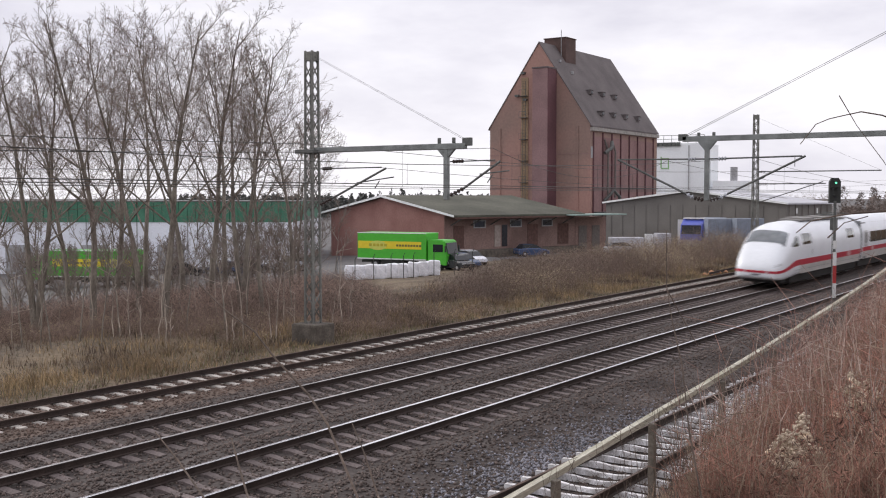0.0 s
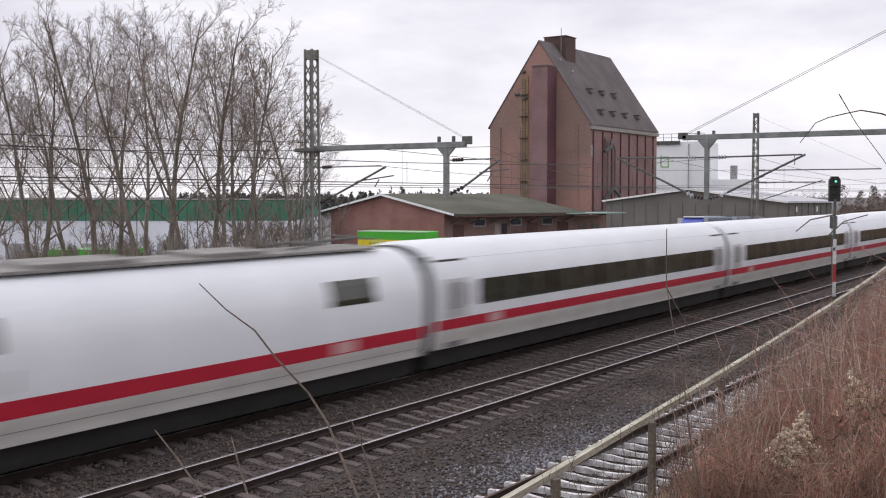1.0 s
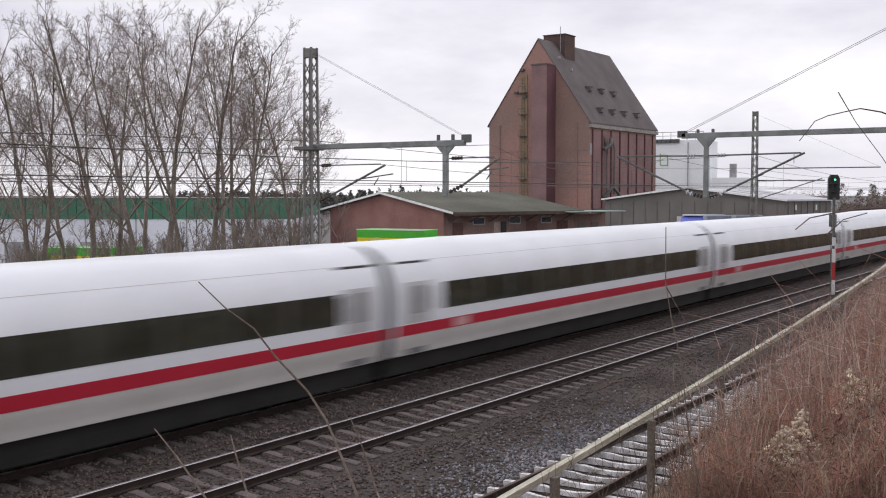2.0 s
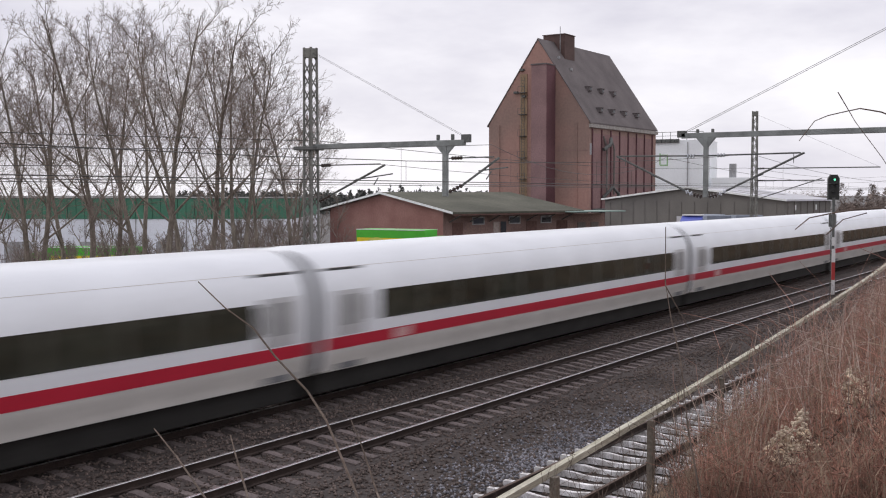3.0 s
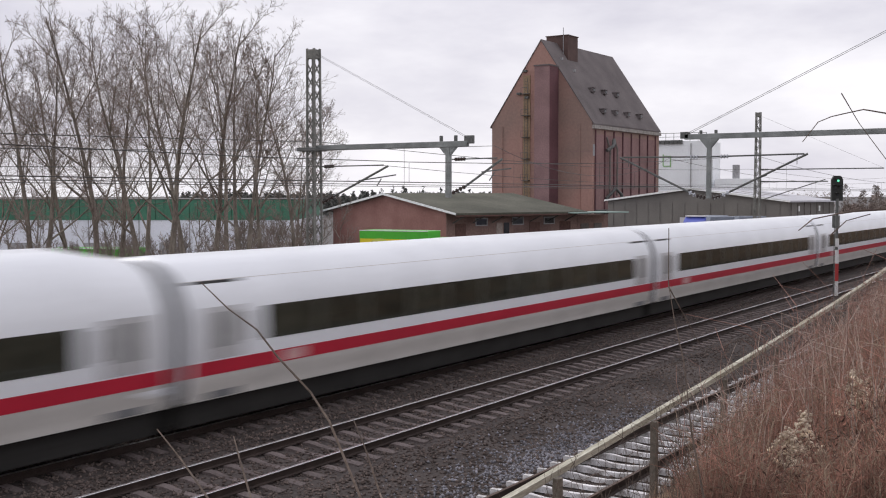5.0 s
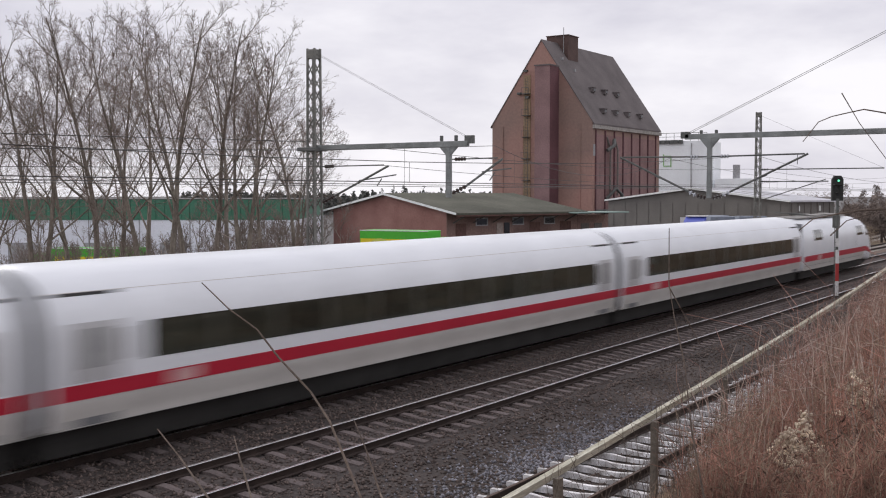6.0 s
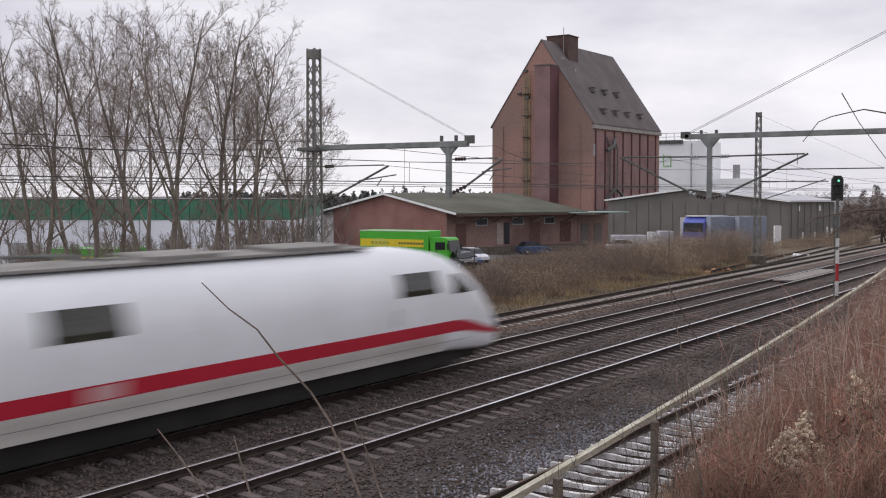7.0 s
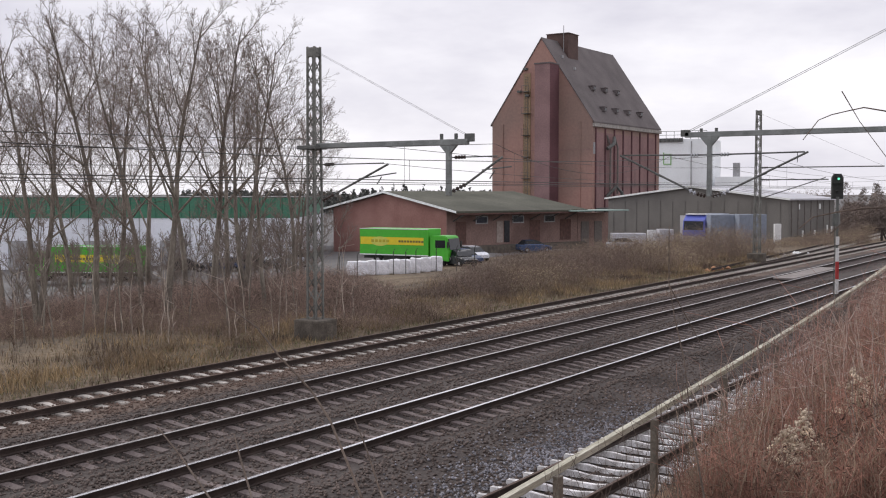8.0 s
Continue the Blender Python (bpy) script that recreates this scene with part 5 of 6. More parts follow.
lorry()
for u, d, w, h, k, name, lab in ((1112, 130, 4.0, 2.0, "sheet_pale", "storage_container", "pale storage container beside the shed"), (1153, 131, 1.0, 2.2, "paint_white", "storage_cabinet", "narrow white steel cabinet at the shed"),
                                 (1177, 131, 1.7, 2.2, "sheet_pale", "storage_cabinet", "pale steel cabinet beside the shed"), (1290, 121, 4.6, 3.4, "box_bluegrey", "shipping_container", "grey-blue shipping container beside the lorry"),
                                 (1328, 119, 3.0, 3.3, "box_bluegrey", "shipping_container", "grey-blue shipping container with doors"), (1376, 116, 0.7, 2.2, "paint_white", "storage_cabinet", "white steel cabinet near the mast")):
    bm = boxes(((0, 0, h / 2), (w, 2.0 if w > 1.2 else 0.5, h)), bevel=0.03)
    ob = thing(name, spot(px(u), d), lab, "container" if "container" in name else "panel")
    body = part("shell", bm, M[k], ob)
    for i in range(int(w / 0.45)):
        part("rib", boxes(((-w / 2 + 0.3 + i * 0.45, -(1.02 if w > 1.2 else 0.27), h / 2), (0.12, 0.06, h - 0.3))), M[k], ob)

# crossing planks in the main line and rubble beside the siding
cross = thing("crossing_planks", Matrix.Translation((0, TRACKS["b"], 0)), "pale concrete crossing slabs between the rails", "crossing slab")
for i in range(9):
    part("slab", boxes(((67.6 + i * 1.25, 0, -0.06), (1.18, 1.3, 0.1)), bevel=0.01), M["concrete_pale"], cross)
M["concrete_orange"] = mat("rubble", (0.42, 0.22, 0.12), 0.9, vary=0.3)
for cx, cy, n, k in ((76, 25.9, 10, "concrete_orange"), (94, 27.6, 8, "white_trim"), (95.5, 26.4, 6, "concrete"), (98, 26.2, 6, "white_trim")):
    r = random.Random(cx)
    for i in range(n):
        bm = bmesh.new()
        bmesh.ops.create_icosphere(bm, subdivisions=1, radius=1)
        for v in bm.verts:
            v.co = Vector((v.co.x * r.uniform(0.15, 0.4), v.co.y * r.uniform(0.12, 0.3), v.co.z * r.uniform(0.08, 0.2)))
        ob = part("rubble_block", bm, M[k])
        x, y = cx + r.gauss(0, 1.0), cy + r.gauss(0, 0.4)
        ob.location = (x, y, ground_z(x, y) + 0.08)
        tagged(ob, "broken block of rubble on the verge", "rubble", "rubble beside the siding")
buf = thing("buffer_stop", spot(px(1545), 125) @ Matrix.Rotation(radians(55), 4, "Z"), "dark steel buffer stop at the end of a side track", "buffer stop")
part("beam", boxes(((0, 0, 1.3), (0.3, 2.6, 0.4)), bevel=0.03), M["rail_rust"], buf)
for y in (-1.0, 1.0):
    part("upright", boxes(((0, y, 0.65), (0.25, 0.25, 1.5)), bevel=0.02), M["rail_rust"], buf)
    part("strut", tubes((((0, y, 1.2), (2.0, y, 0.1)), 0.1)), M["rail_rust"], buf)


# ---- vegetation ----
rng = np.random.default_rng(7)


def quick_mesh(name, verts, faces, material, label, category, kind="stuff"):
    """Large arrays of equal polygons as one object."""
    verts = np.asarray(verts, np.float32)
    faces = np.asarray(faces, np.int32)
    k = faces.shape[1]
    me = bpy.data.meshes.new(name)
    me.vertices.add(len(verts))
    me.vertices.foreach_set("co", verts.ravel())
    me.loops.add(len(faces) * k)
    me.loops.foreach_set("vertex_index", faces.ravel())
    me.polygons.add(len(faces))
    me.polygons.foreach_set("loop_start", np.arange(0, len(faces) * k, k, dtype=np.int32))
    me.update(calc_edges=True)
    me.materials.append(material)
    return tagged(new(name, me), label, category, kind=kind)


def heights(x, y):
    return np.array([ground_z(a, b) for a, b in zip(x, y)])


def blades(name, x, y, h, w, material, label, category, lean=0.35, z=None):
    """Bent grass blades: two quads each."""
    n = len(x)
    z = heights(x, y) if z is None else z
    root = np.stack([x, y, z - 0.03], 1)
    a = rng.uniform(0, math.tau, n)
    side = np.stack([np.cos(a), np.sin(a), np.zeros(n)], 1) * (w / 2)[:, None]
    b = rng.uniform(0, math.tau, n)
    bend = np.stack([np.cos(b), np.sin(b), np.zeros(n)], 1) * (h * rng.uniform(0.1, 1, n) * lean)[:, None]
    up = np.array([[0, 0, 1.0]]) * h[:, None]
    v = np.stack([root - side, root + side, root + up * 0.55 + bend * 0.3 + side * 0.7, root + up * 0.55 + bend * 0.3 - side * 0.7, root + up + bend + side * 0.12, root + up + bend - side * 0.12], 1).reshape(-1, 3)
    i = np.arange(n)[:, None] * 6
    f = np.concatenate([i + [[0, 1, 2, 3]], i + [[3, 2, 4, 5]]])
    return quick_mesh(name, v, f, material, label, category)


def litter(name, c, size, material, label, category, thin=0.16):
    """Small crumpled leaves and twig ends as tilted quads."""
    n = len(c)
    u = rng.normal(size=(n, 3))
    u /= np.linalg.norm(u, axis=1, keepdims=True)
    w = np.cross(u, rng.normal(size=(n, 3)))
    w /= np.linalg.norm(w, axis=1, keepdims=True)
    s = (size * rng.uniform(0.5, 1.5, n))[:, None]
    v = np.stack([c - u * s, c + w * s * thin, c + u * s, c - w * s * thin], 1).reshape(-1, 3)
    return quick_mesh(name, v, np.arange(n)[:, None] * 4 + [[0, 1, 2, 3]], material, label, category)


def canes(spots, h, spread, n_seg=4, r=0.008, arch=0.5):
    """Arching thin stems from their roots; returns segments for sticks()."""
    segs = []
    for (x, y), hh in zip(spots, h):
        z = ground_z(x, y)
        a = random.uniform(0, math.tau)
        k = random.uniform(0.2, 1) * spread
        p = Vector((x, y, z - 0.05))
        for i in range(n_seg):
            t = (i + 1) / n_seg
            q = Vector((x + math.cos(a) * k * t ** 1.6 * hh + random.gauss(0, 0.03), y + math.sin(a) * k * t ** 1.6 * hh + random.gauss(0, 0.03), z + hh * (t - arch * 0.5 * t * t)))
            segs.append((p, q, r * (1.1 - 0.8 * i / n_seg), r * (1.1 - 0.8 * (i + 1) / n_seg), 0))
            if i > 0 and random.random() < 0.6:
                d = Vector((random.gauss(0, 1), random.gauss(0, 1), random.uniform(0.2, 1))).normalized() * hh * random.uniform(0.12, 0.3)
                segs.append((q, q + d, r * 0.55, r * 0.3, 1))
            p = q
    return segs


M["grass_dry"] = mat("dry_grass", (0.20, 0.142, 0.108), 0.95, vary=0.32, scale=0.35, fine=2.0, bump=0, per=0.4, color2=(0.42, 0.31, 0.18), spread=0.3)
M["grass_olive"] = mat("olive_grass", (0.15, 0.14, 0.075), 0.95, vary=0.3, scale=0.3, fine=3, bump=0, per=0.25)
M["bramble"] = mat("bramble_stems", (0.29, 0.21, 0.175), 0.95, vary=0.3, scale=0.3, fine=3, bump=0, per=0.3)
M["bramble_leaf"] = mat("bramble_litter", (0.265, 0.205, 0.172), 0.95, vary=0.3, scale=0.11, fine=0.9, bump=0, per=0.2, color2=(0.50, 0.41, 0.28), spread=0.26)
M["brush_dark"] = mat("undergrowth", (0.165, 0.13, 0.106), 0.95, vary=0.3, scale=0.3, fine=3, bump=0, per=0.25)
M["weed_dark"] = mat("weed_leaf_dark", (0.12, 0.072, 0.056), 0.95, vary=0.3, scale=0.6, fine=4, bump=0, per=0.35)
M["weed_red"] = mat("weed_stems_red", (0.22, 0.116, 0.088), 0.95, vary=0.35, scale=0.5, fine=4, bump=0, per=0.5)
M["weed_pale"] = mat("weed_stems_pale", (0.36, 0.27, 0.20), 0.95, vary=0.25, scale=0.6, fine=4, bump=0, per=0.25)
M["stalk_rosy"] = mat("stalk_rosy", (0.30, 0.172, 0.14), 0.95, vary=0.25, scale=0.6, fine=4, bump=0, per=0.35)
M["stalk_pale"] = mat("stalk_pale", (0.46, 0.36, 0.31), 0.95, vary=0.2, scale=0.6, fine=4, bump=0, per=0.25)
M["seed"] = mat("seed_heads", (0.66, 0.55, 0.43), 0.95, vary=0.2, scale=2, fine=9, bump=0, per=0.25)
M["stem_fore"] = mat("bare_stem", (0.13, 0.10, 0.082), 0.9, vary=0.25, scale=4, fine=40, bump=0.3)

# dry grass along the far verge
n = 52000
gx = rng.uniform(6, 95, n)
gy = 25.0 + rng.gamma(1.7, 2.6, n)
keep = gy < 40
gx, gy = gx[keep], gy[keep]
blades("dry_grass", gx, gy, rng.uniform(0.15, 0.54, len(gx)) * np.array([0.75 + 1.1 * noise.noise((p * 0.45, q * 0.6, 1)) for p, q in zip(gx, gy)]).clip(0.25, 1.5) * np.clip((gy - 24.6) / 1.6, 0.25, 1), rng.uniform(0.012, 0.035, len(gx)), M["grass_dry"], "dry straw-coloured grass along the verge", "grass", lean=0.75)
n = 9000
gx, gy = rng.uniform(6, 90, n), 25.0 + rng.gamma(1.3, 2.2, n)
blades("olive_grass", gx, gy, rng.uniform(0.08, 0.28, n), rng.uniform(0.015, 0.035, n), M["grass_olive"], "low olive green grass on the verge", "grass", lean=0.8)


def thicket(name, areas, n_canes, n_litter, hmax, cane_mat, litter_mat, label, leaf=0.07, r=0.008):
    """Stems and litter filling mounds; areas: (lateral at 1 m, depth, radius across, radius along, height)."""
    spots, hh, pts = [], [], []
    weights = np.array([a[2] * a[3] for a in areas])
    for k in rng.choice(len(areas), n_canes, p=weights / weights.sum()):
        u, d, ra, rb, h = areas[k]
        s, t = rng.normal(0, 0.5, 2)
        p = plan(px(u) * d + ra * s, d + rb * t)
        if p.y < 25.9:
            continue
        spots.append((p.x, p.y))
        hh.append(h * max(0.3, 1 - 0.45 * (s * s + t * t)) * rng.uniform(0.6, 1.25))
    ob = sticks(name, canes(spots, hh, 0.55, r=r), cane_mat, None)
    tagged(ob, label, "shrub", kind="stuff")
    for k in rng.choice(len(areas), n_litter, p=weights / weights.sum()):
        u, d, ra, rb, h = areas[k]
        s, t = rng.normal(0, 0.5, 2)
        p = plan(px(u) * d + ra * s, d + rb * t)
        if p.y < 25.9:
            continue
        top = h * max(0.25, 1 - 0.5 * (s * s + t * t)) * (0.8 + 0.3 * noise.noise((p.x * 0.7, p.y * 0.7, 0)))
        pts.append((p.x, p.y, ground_z(p.x, p.y) + top * rng.random() ** 0.7))
    litter(name + "_leaves", np.array(pts), leaf, litter_mat, label.replace("stems", "leaves and litter"), "shrub")


thicket("bramble_thicket", [(880, 62, 4, 5, 2.0), (930, 66, 4, 6, 2.4), (990, 70, 4, 6, 2.3), (1060, 76, 5, 6, 2.6), (1120, 80, 5, 6, 2.8), (1190, 88, 5, 6, 2.8), (1260, 93, 5, 6, 3.2), (1310, 97, 3.5, 5, 3.0), (840, 60, 3, 4, 0.9), (790, 58, 4, 4, 0.45), (1420, 112, 6, 5, 0.9), (1490, 118, 6, 6, 1.7), (1550, 120, 6, 6, 2.6), (1600, 112, 6, 6, 2.6)],
        9000, 130000, 3.0, M["bramble"], M["bramble_leaf"], "tangled reddish brown bramble stems on the embankment", leaf=0.06, r=0.009)
thicket("undergrowth", [(u, 50 + 6 * ((u // 40) % 3), 3.0, 5, 1.9) for u in range(-20, 640, 40)], 14000, 90000, 2.0, M["bramble"], M["brush_dark"], "dark bare undergrowth stems among the trees", leaf=0.055, r=0.009)
thicket("low_shrubs", [(u, 44 + 3 * ((u // 50) % 3), 3.0, 2.5, 0.9 if u < 600 else 0.55) for u in range(0, 900, 50)], 11000, 26000, 1.0, M["bramble"], M["bramble_leaf"], "low reddish dead weed stems on the verge", leaf=0.045, r=0.006)

# dead weeds on the near bank
def weed_edge(x):
    """How far down the bank the weeds stand."""
    return np.interp(x, (6, 8, 10, 12, 14, 16, 20, 24, 28, 34), (2.2, 2.95, 3.6, 4.15, 4.6, 4.95, 5.5, 5.8, 6.2, 6.4))


def bank_spots(n, reach, power, low=0.155):
    x = 6.5 + reach * rng.random(n) ** power
    y = low * x + rng.random(n) ** 0.85 * np.maximum(0.05, weed_edge(x) - low * x)
    return x, y


random.seed(3)
wx, wy = bank_spots(9000, 34, 1.75)
spots = list(zip(wx, wy))
hs = [random.uniform(0.45, 1.25) * (0.5 if a < 8.9 and 0.185 < b / a < 0.295 else 0.85) for a, b in spots]
half = int(len(spots) * 0.78)
tagged(sticks("dead_weeds", canes(spots[:half], hs[:half], 0.22, n_seg=4, r=0.005, arch=0.18), M["weed_red"], None), "dense reddish brown dead weed stems on the bank", "weeds", kind="stuff")
tagged(sticks("pale_weeds", canes(spots[half:], [h * 1.15 for h in hs[half:]], 0.2, n_seg=4, r=0.005, arch=0.14), M["weed_pale"], None), "pale dry weed stalks standing among the weeds", "weeds", kind="stuff")
lx, ly = bank_spots(34000, 30, 1.4)
c = np.stack([lx, ly, heights(lx, ly) + rng.random(len(lx)) ** 1.6 * 0.75], 1)
litter("weed_leaves", c, 0.022, M["weed_dark"], "shrivelled brown weed leaves on the bank", "weeds")
bx, by = bank_spots(8000, 30, 1.5)
blades("bank_grass", bx, by, rng.uniform(0.15, 0.5, len(bx)), rng.uniform(0.004, 0.009, len(bx)), M["stalk_rosy"], "dry rosy brown grass blades on the bank", "grass", lean=0.7)
tx, ty = bank_spots(820, 26, 1.1)
tall = [(a, b) for a, b in zip(tx, ty) if a > 8.5]
tagged(sticks("tall_stalks", canes(tall[::2], [random.uniform(1.1, 1.8) for _ in tall[::2]], 0.2, n_seg=5, r=0.0062, arch=0.1), M["stalk_rosy"], None), "tall thin rosy brown stalks above the weeds", "weeds", kind="stuff")
tagged(sticks("pale_stalks", canes(tall[1::2], [random.uniform(0.9, 1.6) for _ in tall[1::2]], 0.16, n_seg=5, r=0.0068, arch=0.1), M["stalk_pale"], None), "tall pale pinkish stalks standing in the weeds", "weeds", kind="stuff")
# loose bare shoots between the weeds and the railing
ex = 10 + 22 * rng.random(260)
ey = weed_edge(ex) + rng.random(260) * np.maximum(0.0, 6.45 - weed_edge(ex))
tagged(sticks("bare_shoots", canes(list(zip(ex, ey)), rng.uniform(0.7, 1.9, 260), 0.3, n_seg=6, r=0.0058, arch=0.12), M["stem_fore"], None), "loose thin dark bare shoots along the railing", "weeds", kind="stuff")
fx = 10 + 20 * rng.random(2600)
fy = np.minimum(6.9, weed_edge(fx) + rng.random(2600) * 1.6)
blades("trackside_grass", fx, fy, rng.uniform(0.1, 0.35, 2600), rng.uniform(0.006, 0.013, 2600), M["weed_pale"], "short dry grass at the foot of the bank", "grass", lean=0.8)


def goldenrod(x, y, top, seed):
    """A dead stalk with drooping fluffy seed heads."""
    r = random.Random(seed)
    g = ground_z(x, y)
    h = top - g
    t = thing("dead_goldenrod", Matrix.Translation((x, y, g)), "dead goldenrod plant with fluffy beige seed heads", "plant", "dead goldenrod plants")
    part("stem", tubes(([(0, 0, -0.05), (0.02, 0.02, h * 0.5), (0.0, 0.05, h)], [0.007, 0.006, 0.004]), sides=5), M["weed_pale"], t)
    for k in range(9):
        z = h * (1 - 0.045 * k)
        a = r.uniform(0, math.tau)
        n_ = 0.05 + 0.020 * k
        pts = [Vector((0, 0.04, z - 0.04)) + Vector((math.cos(a) * n_ * s, math.sin(a) * n_ * s, 0.05 * s - 0.06 * s * s)) for s in (0, 0.5, 1.0, 1.35)]
        bm = tubes((pts, 0.003), sides=4)
        for j in range(26):
            s = r.uniform(0.2, 1.3)
            i = min(2, int(s / 0.5))
            p = pts[i].lerp(pts[i + 1], r.random()) + Vector((r.gauss(0, 0.013), r.gauss(0, 0.013), r.gauss(0.008, 0.012)))
            bmesh.ops.create_icosphere(bm, subdivisions=1, radius=r.uniform(0.007, 0.0145), matrix=Matrix.Translation(p))
        part("seed_head", bm, M["seed"], t, "fluffy beige seed head")
    return t


for i, (x, y, z) in enumerate(((8.62, 2.22, 3.56), (9.9, 2.1, 3.72), (8.75, 2.36, 3.36), (10.2, 2.02, 3.62), (8.5, 2.28, 3.44), (9.7, 2.02, 3.62))):
    goldenrod(x, y, z, i)


def bare_stem(pts, r, label, twigs=()):
    """A long thin stem rooted in the bank near the viewer."""
    foot = Vector(pts[-1])
    root = Vector((foot.x - 0.05, foot.y - 0.25, ground_z(foot.x - 0.05, foot.y - 0.25) - 0.05))
    t = thing("dead_plant", Matrix(), label, "plant", "dead plants near the path")
    rs = [r * (0.45 + 0.7 * i / len(pts)) for i in range(len(pts))]
    part("stalk", tubes(([*pts, root], [*rs, r * 1.3]), sides=6), M["stem_fore"], t)
    for w in twigs:
        part("twig", tubes((w, [r * 0.7] + [r * 0.45] * (len(w) - 1)), sides=5), M["stem_fore"], t)


bare_stem([(3.56, 3.67, 4.86), (3.62, 3.56, 4.74), (3.65, 3.41, 4.65), (3.66, 3.29, 4.53), (3.66, 3.1, 4.39), (3.62, 2.96, 4.28), (3.53, 2.72, 4.0)], 0.006, "long leaning bare brown stem near the path")
bare_stem([(3.14, 3.51, 4.27), (3.12, 3.35, 4.17), (3.04, 3.1, 4.05)], 0.006, "short leaning bare brown stem")
bare_stem([(3.32, 3.24, 4.24), (3.26, 3.15, 4.17), (3.2, 3.04, 4.06), (3.13, 2.96, 4.05)], 0.006, "short upright bare brown stem")
bare_stem([(3.92, 3.06, 4.22), (3.86, 2.95, 4.12), (3.81, 2.83, 3.94), (3.74, 2.76, 3.93)], 0.006, "short upright bare brown stem")
bare_stem([(6.66, 2.61, 5.05), (6.64, 2.6, 4.69), (6.56, 2.53, 4.48), (6.48, 2.43, 4.21), (6.3, 2.31, 3.82)], 0.006, "tall thin bare stem with a side twig", [[(6.64, 2.6, 4.67), (6.93, 2.49, 4.27)]])
bare_stem([(6.14, 1.63, 5.56), (6.19, 1.56, 5.67), (6.23, 1.5, 5.7), (6.28, 1.43, 5.72), (6.33, 1.35, 5.74), (6.39, 1.25, 5.72), (6.51, 1.06, 5.63), (6.61, 0.89, 5.4)], 0.005, "arching thin bare branch over the bank", [[(6.37, 1.48, 5.84), (6.41, 1.39, 5.67), (6.49, 1.26, 5.47), (6.57, 1.11, 5.21)]])
bare_stem([(6.61, 1.77, 5.05), (6.66, 1.7, 5.12), (6.74, 1.58, 5.15), (6.81, 1.47, 5.17), (6.9, 1.33, 5.18), (7.07, 1.07, 5.16)], 0.007, "arching bare branch low over the bank", [[(6.71, 1.61, 5.02), (6.77, 1.53, 5.11), (6.85, 1.41, 5.15)]])

# loose ballast stones
n = 70000
sx = 8 + 62 * rng.random(n) ** 1.6
sy = rng.uniform(8.0, 25.3, n)
keep = sy < 0.3 + sx * 1.75
sx, sy = sx[keep], sy[keep]
sz = heights(sx, sy)
n = len(sx)
base = np.array([[1, 0, 0], [0, 1, 0], [-1, 0, 0], [0, -1, 0], [0, 0, 0.8], [0, 0, -0.8]], float)
size = rng.uniform(0.022, 0.05, n)
a = rng.uniform(0, math.tau, n)
jit = base[None] * rng.uniform(0.6, 1.4, (n, 6, 1))
rot = np.stack([jit[..., 0] * np.cos(a)[:, None] - jit[..., 1] * np.sin(a)[:, None], jit[..., 0] * np.sin(a)[:, None] + jit[..., 1] * np.cos(a)[:, None], jit[..., 2] + 0.35 * jit[..., 0]], 2)
v = (rot * size[:, None, None] + np.stack([sx, sy, sz + size * 0.3], 1)[:, None, :]).reshape(-1, 3)
tri = np.array([[0, 1, 4], [1, 2, 4], [2, 3, 4], [3, 0, 4], [1, 0, 5], [2, 1, 5], [3, 2, 5], [0, 3, 5]])
v = v.reshape(n, 18)
for pick, material, label in ((sy <= 21.3, M["stone"], "loose grey-brown ballast stones between the tracks"), (sy > 21.3, M["stone_rusty"], "loose rusty ballast stones along the siding")):
    k = int(pick.sum())
    quick_mesh("ballast_stones", v[pick].reshape(-1, 3), (np.arange(k)[:, None, None] * 6 + tri[None]).reshape(-1, 3), material, label, "ballast")

# far woods
segs = []
r = random.Random(9)
pts = []
for i in range(420):
    u = r.uniform(300, 1000)
    d = r.uniform(420, 520)
    p = plan(px(u) * d, d)
    h = r.uniform(6.5, 9.5) + (3 if r.random() < 0.06 else 0)
    for j in range(70):
        k = r.random()
        pts.append((p.x + r.gauss(0, 1.6) * (1.1 - k), p.y + r.gauss(0, 1.6) * (1.1 - k), -3 + h * k))
hill = []
for i in range(190):
    u = r.uniform(1490, 1650)
    d = r.uniform(150, 185)
    p = plan(px(u) * d, d)
    h = r.uniform(4.0, 6.0) + (3 if r.random() < 0.06 else 0)
    for j in range(430):
        k = r.random()
        hill.append((p.x + r.gauss(0, 1.5) * (1.1 - k), p.y + r.gauss(0, 1.5) * (1.1 - k), -2 + h * k))
for i in range(90):
    u = r.uniform(1380, 1470)
    d = r.uniform(280, 340)
    p = plan(px(u) * d, d)
    h = r.uniform(5, 8.5)
    for j in range(60):
        k = r.random()
        hill.append((p.x + r.gauss(0, 2.0) * (1.1 - k), p.y + r.gauss(0, 2.0) * (1.1 - k), -2 + h * k))
M["woods"] = mat("far_woods", (0.105, 0.108, 0.10), 0.95, vary=0.3, scale=0.05, fine=0.4, bump=0, per=0.4)
litter("far_woods", np.array(pts), 0.75, M["woods"], "dark distant winter woods along the skyline", "woods", 0.4)
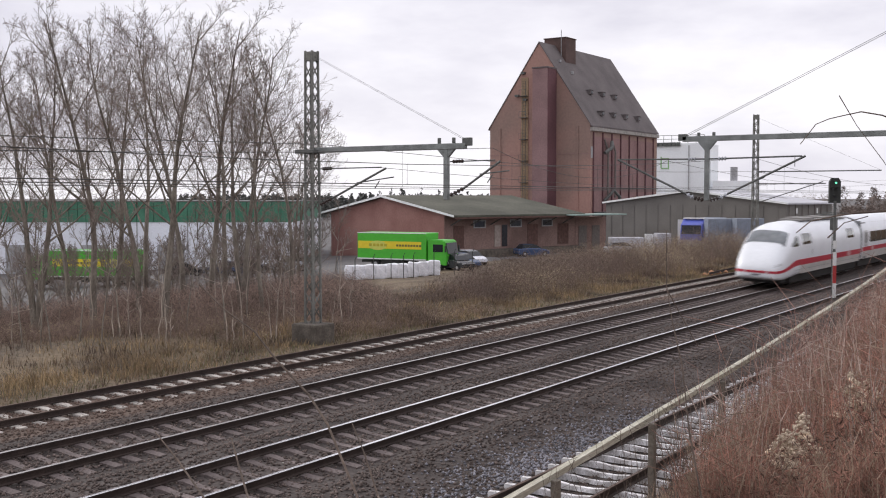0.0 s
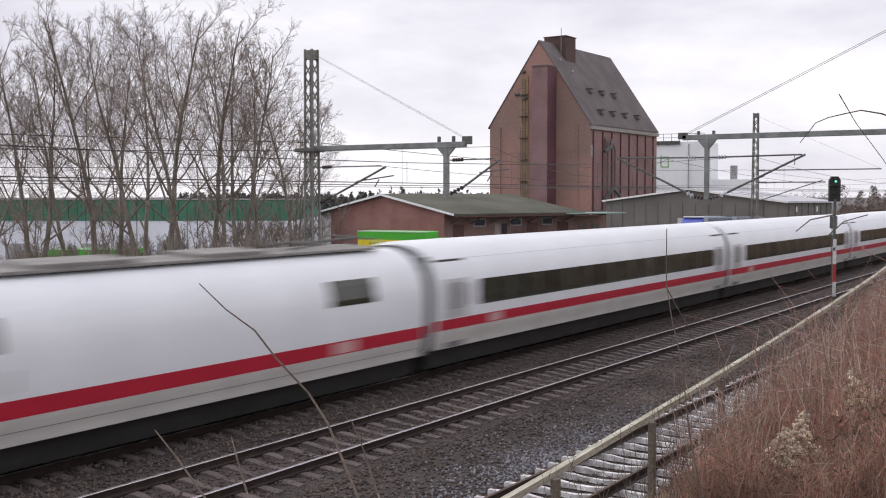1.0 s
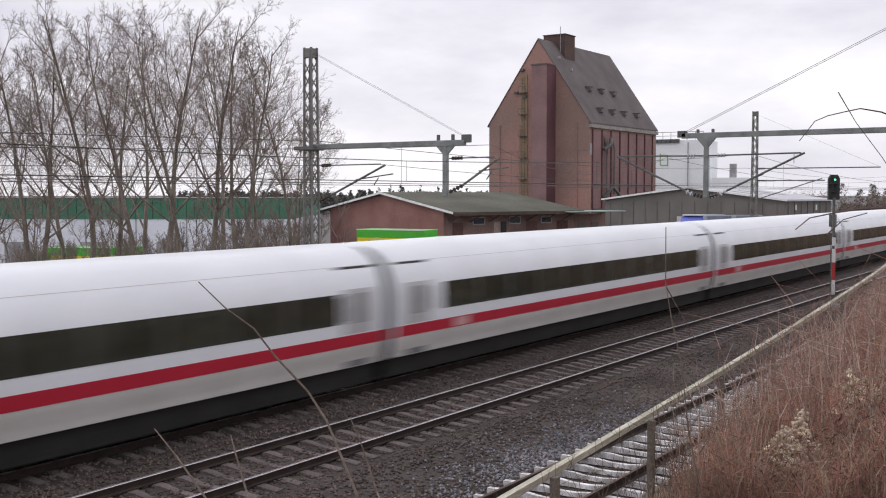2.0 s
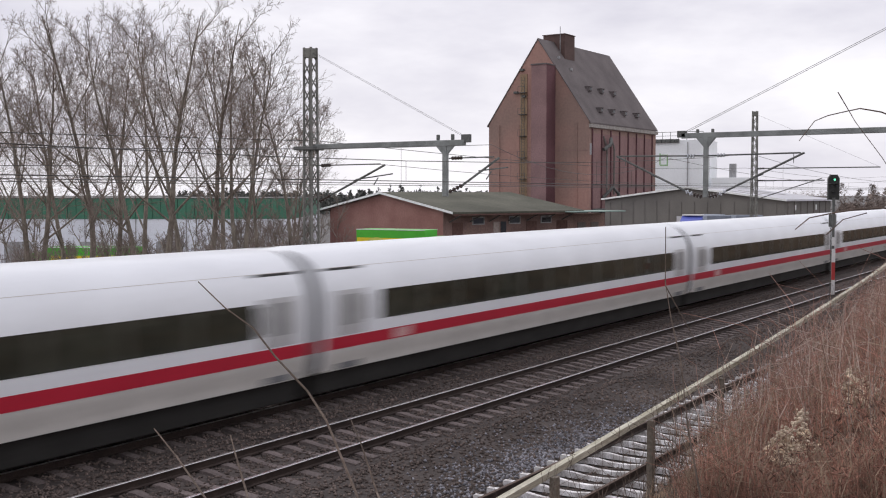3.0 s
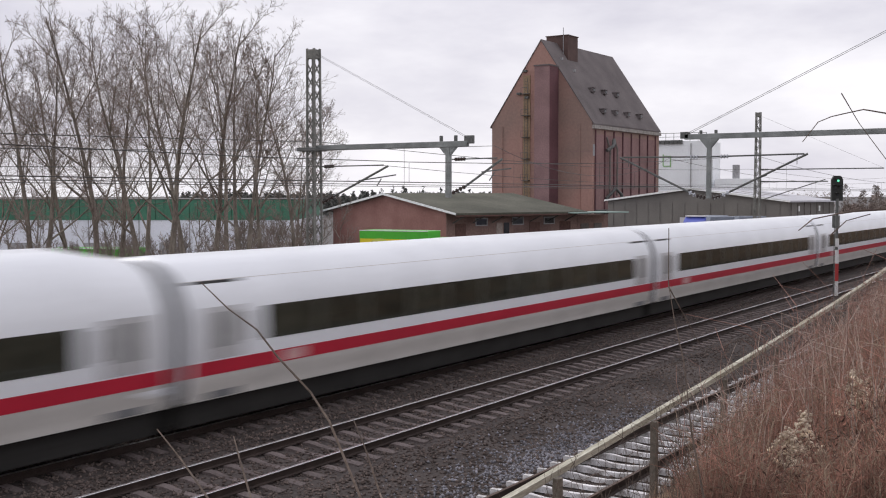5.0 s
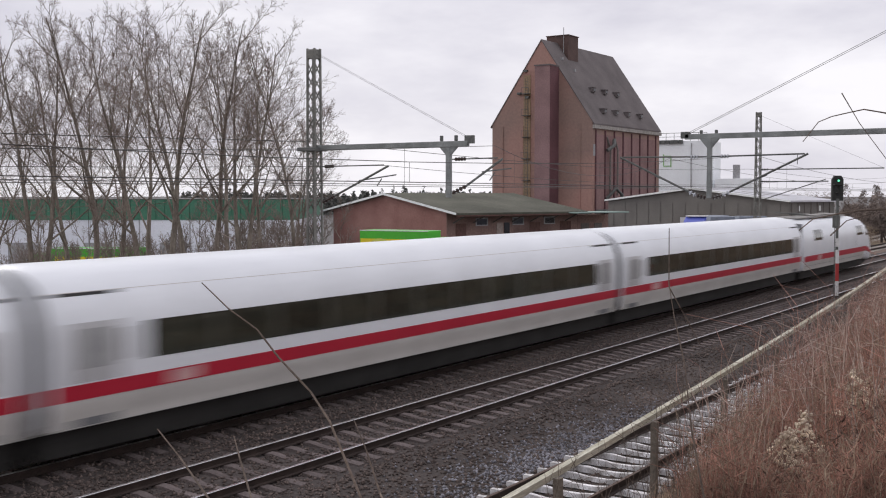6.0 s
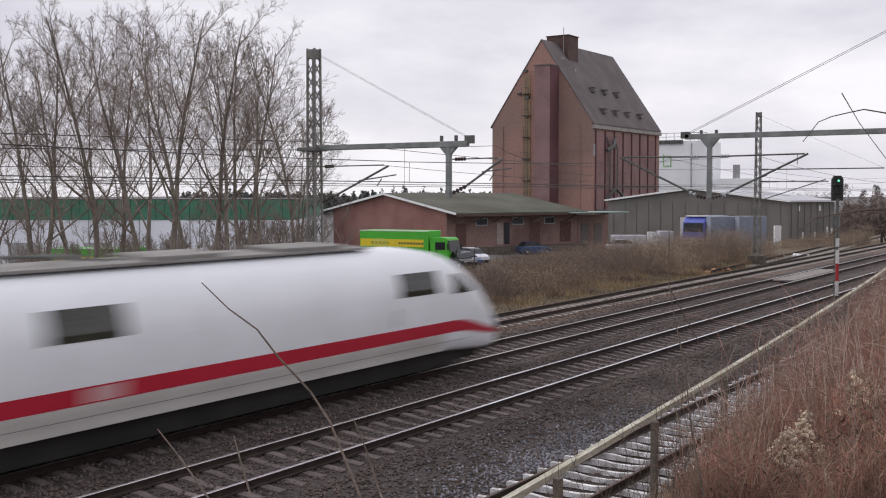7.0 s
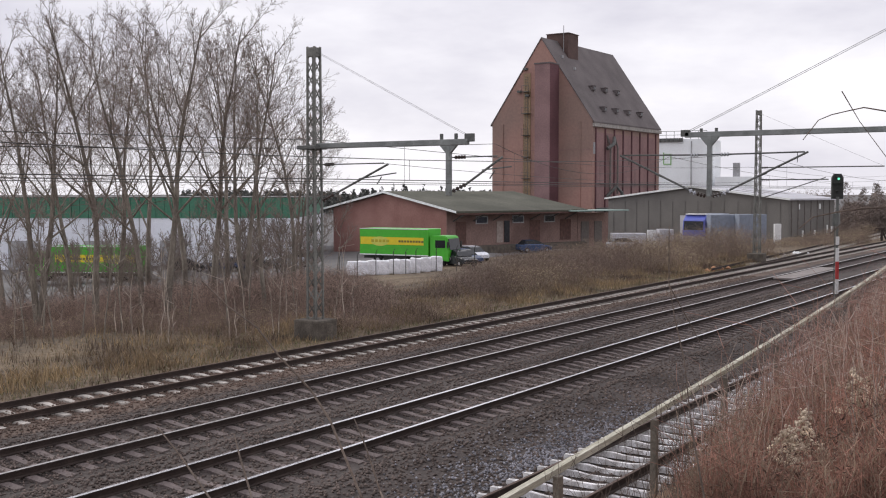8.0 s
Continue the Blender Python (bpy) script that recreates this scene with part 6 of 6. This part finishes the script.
M["hill_brush"] = mat("hill_brush", (0.175, 0.142, 0.125), 0.95, vary=0.3, scale=0.05, fine=0.4, bump=0, per=0.35)
litter("hillside_brush", np.array(hill), 0.3, M["hill_brush"], "brown leafless brush on a distant slope", "brush")
# frosted stones beside the disused siding
n = 2600
sx = rng.normal(21, 3.2, n)
sy = 10.25 + np.abs(rng.normal(0, 0.85, n))
sz = heights(sx, sy)
size = rng.uniform(0.02, 0.045, n)
jit = base[None] * rng.uniform(0.6, 1.4, (n, 6, 1))
v = (jit * size[:, None, None] + np.stack([sx, sy, sz + size * 0.4], 1)[:, None, :]).reshape(-1, 3)
M["frost_stone"] = mat("frosted_stone", (0.19, 0.187, 0.21), 0.9, vary=0.2, scale=0.5, fine=30, per=0.45, bump=0.2)
quick_mesh("frosted_stones", v, (np.arange(n)[:, None, None] * 6 + tri[None]).reshape(-1, 3), M["frost_stone"], "pale frosted stones beside the disused siding", "ballast")

# thin pale saplings before the trees
rng2 = np.random.default_rng(77)
sapling_spots = []
for _ in range(46):
    d = rng2.uniform(40, 50)
    p = plan(px(rng2.uniform(0, 640)) * d, d)
    if p.y > 26.5:
        sapling_spots.append((p.x, p.y))
M["sapling"] = mat("sapling_bark", (0.30, 0.255, 0.215), 0.9, vary=0.25, scale=1.5, fine=20, bump=0.2, per=0.3)
tagged(sticks("thin_saplings", canes(sapling_spots, rng2.uniform(1.6, 4.2, len(sapling_spots)), 0.16, n_seg=6, r=0.024, arch=0.1), M["sapling"], None), "thin pale bare saplings standing in the undergrowth", "saplings", kind="stuff")


# ---- what moves ----
def motions():
    """The train passes at a steady 55.4 m/s."""
    late = {0.5: -0.006, 1.0: 0.011, 1.5: -0.012, 3.0: 0.009, 3.5: -0.008, 4.0: 0.013, 4.5: -0.007, 6.0: 0.017, 6.5: -0.008, 7.0: 0.014}
    for car, off, back in TRAIN:
        rows = []
        for i in range(17):
            t = i * 0.5
            x = 81.8 - 55.39 * (t + late.get(t, 0.0)) + off
            rows.append((t, pose(x, TRACKS["b"], 0.045, -2.6 if back else 2.6, 0, 180 if back else 0)))
        walk(car, rows)


motions()
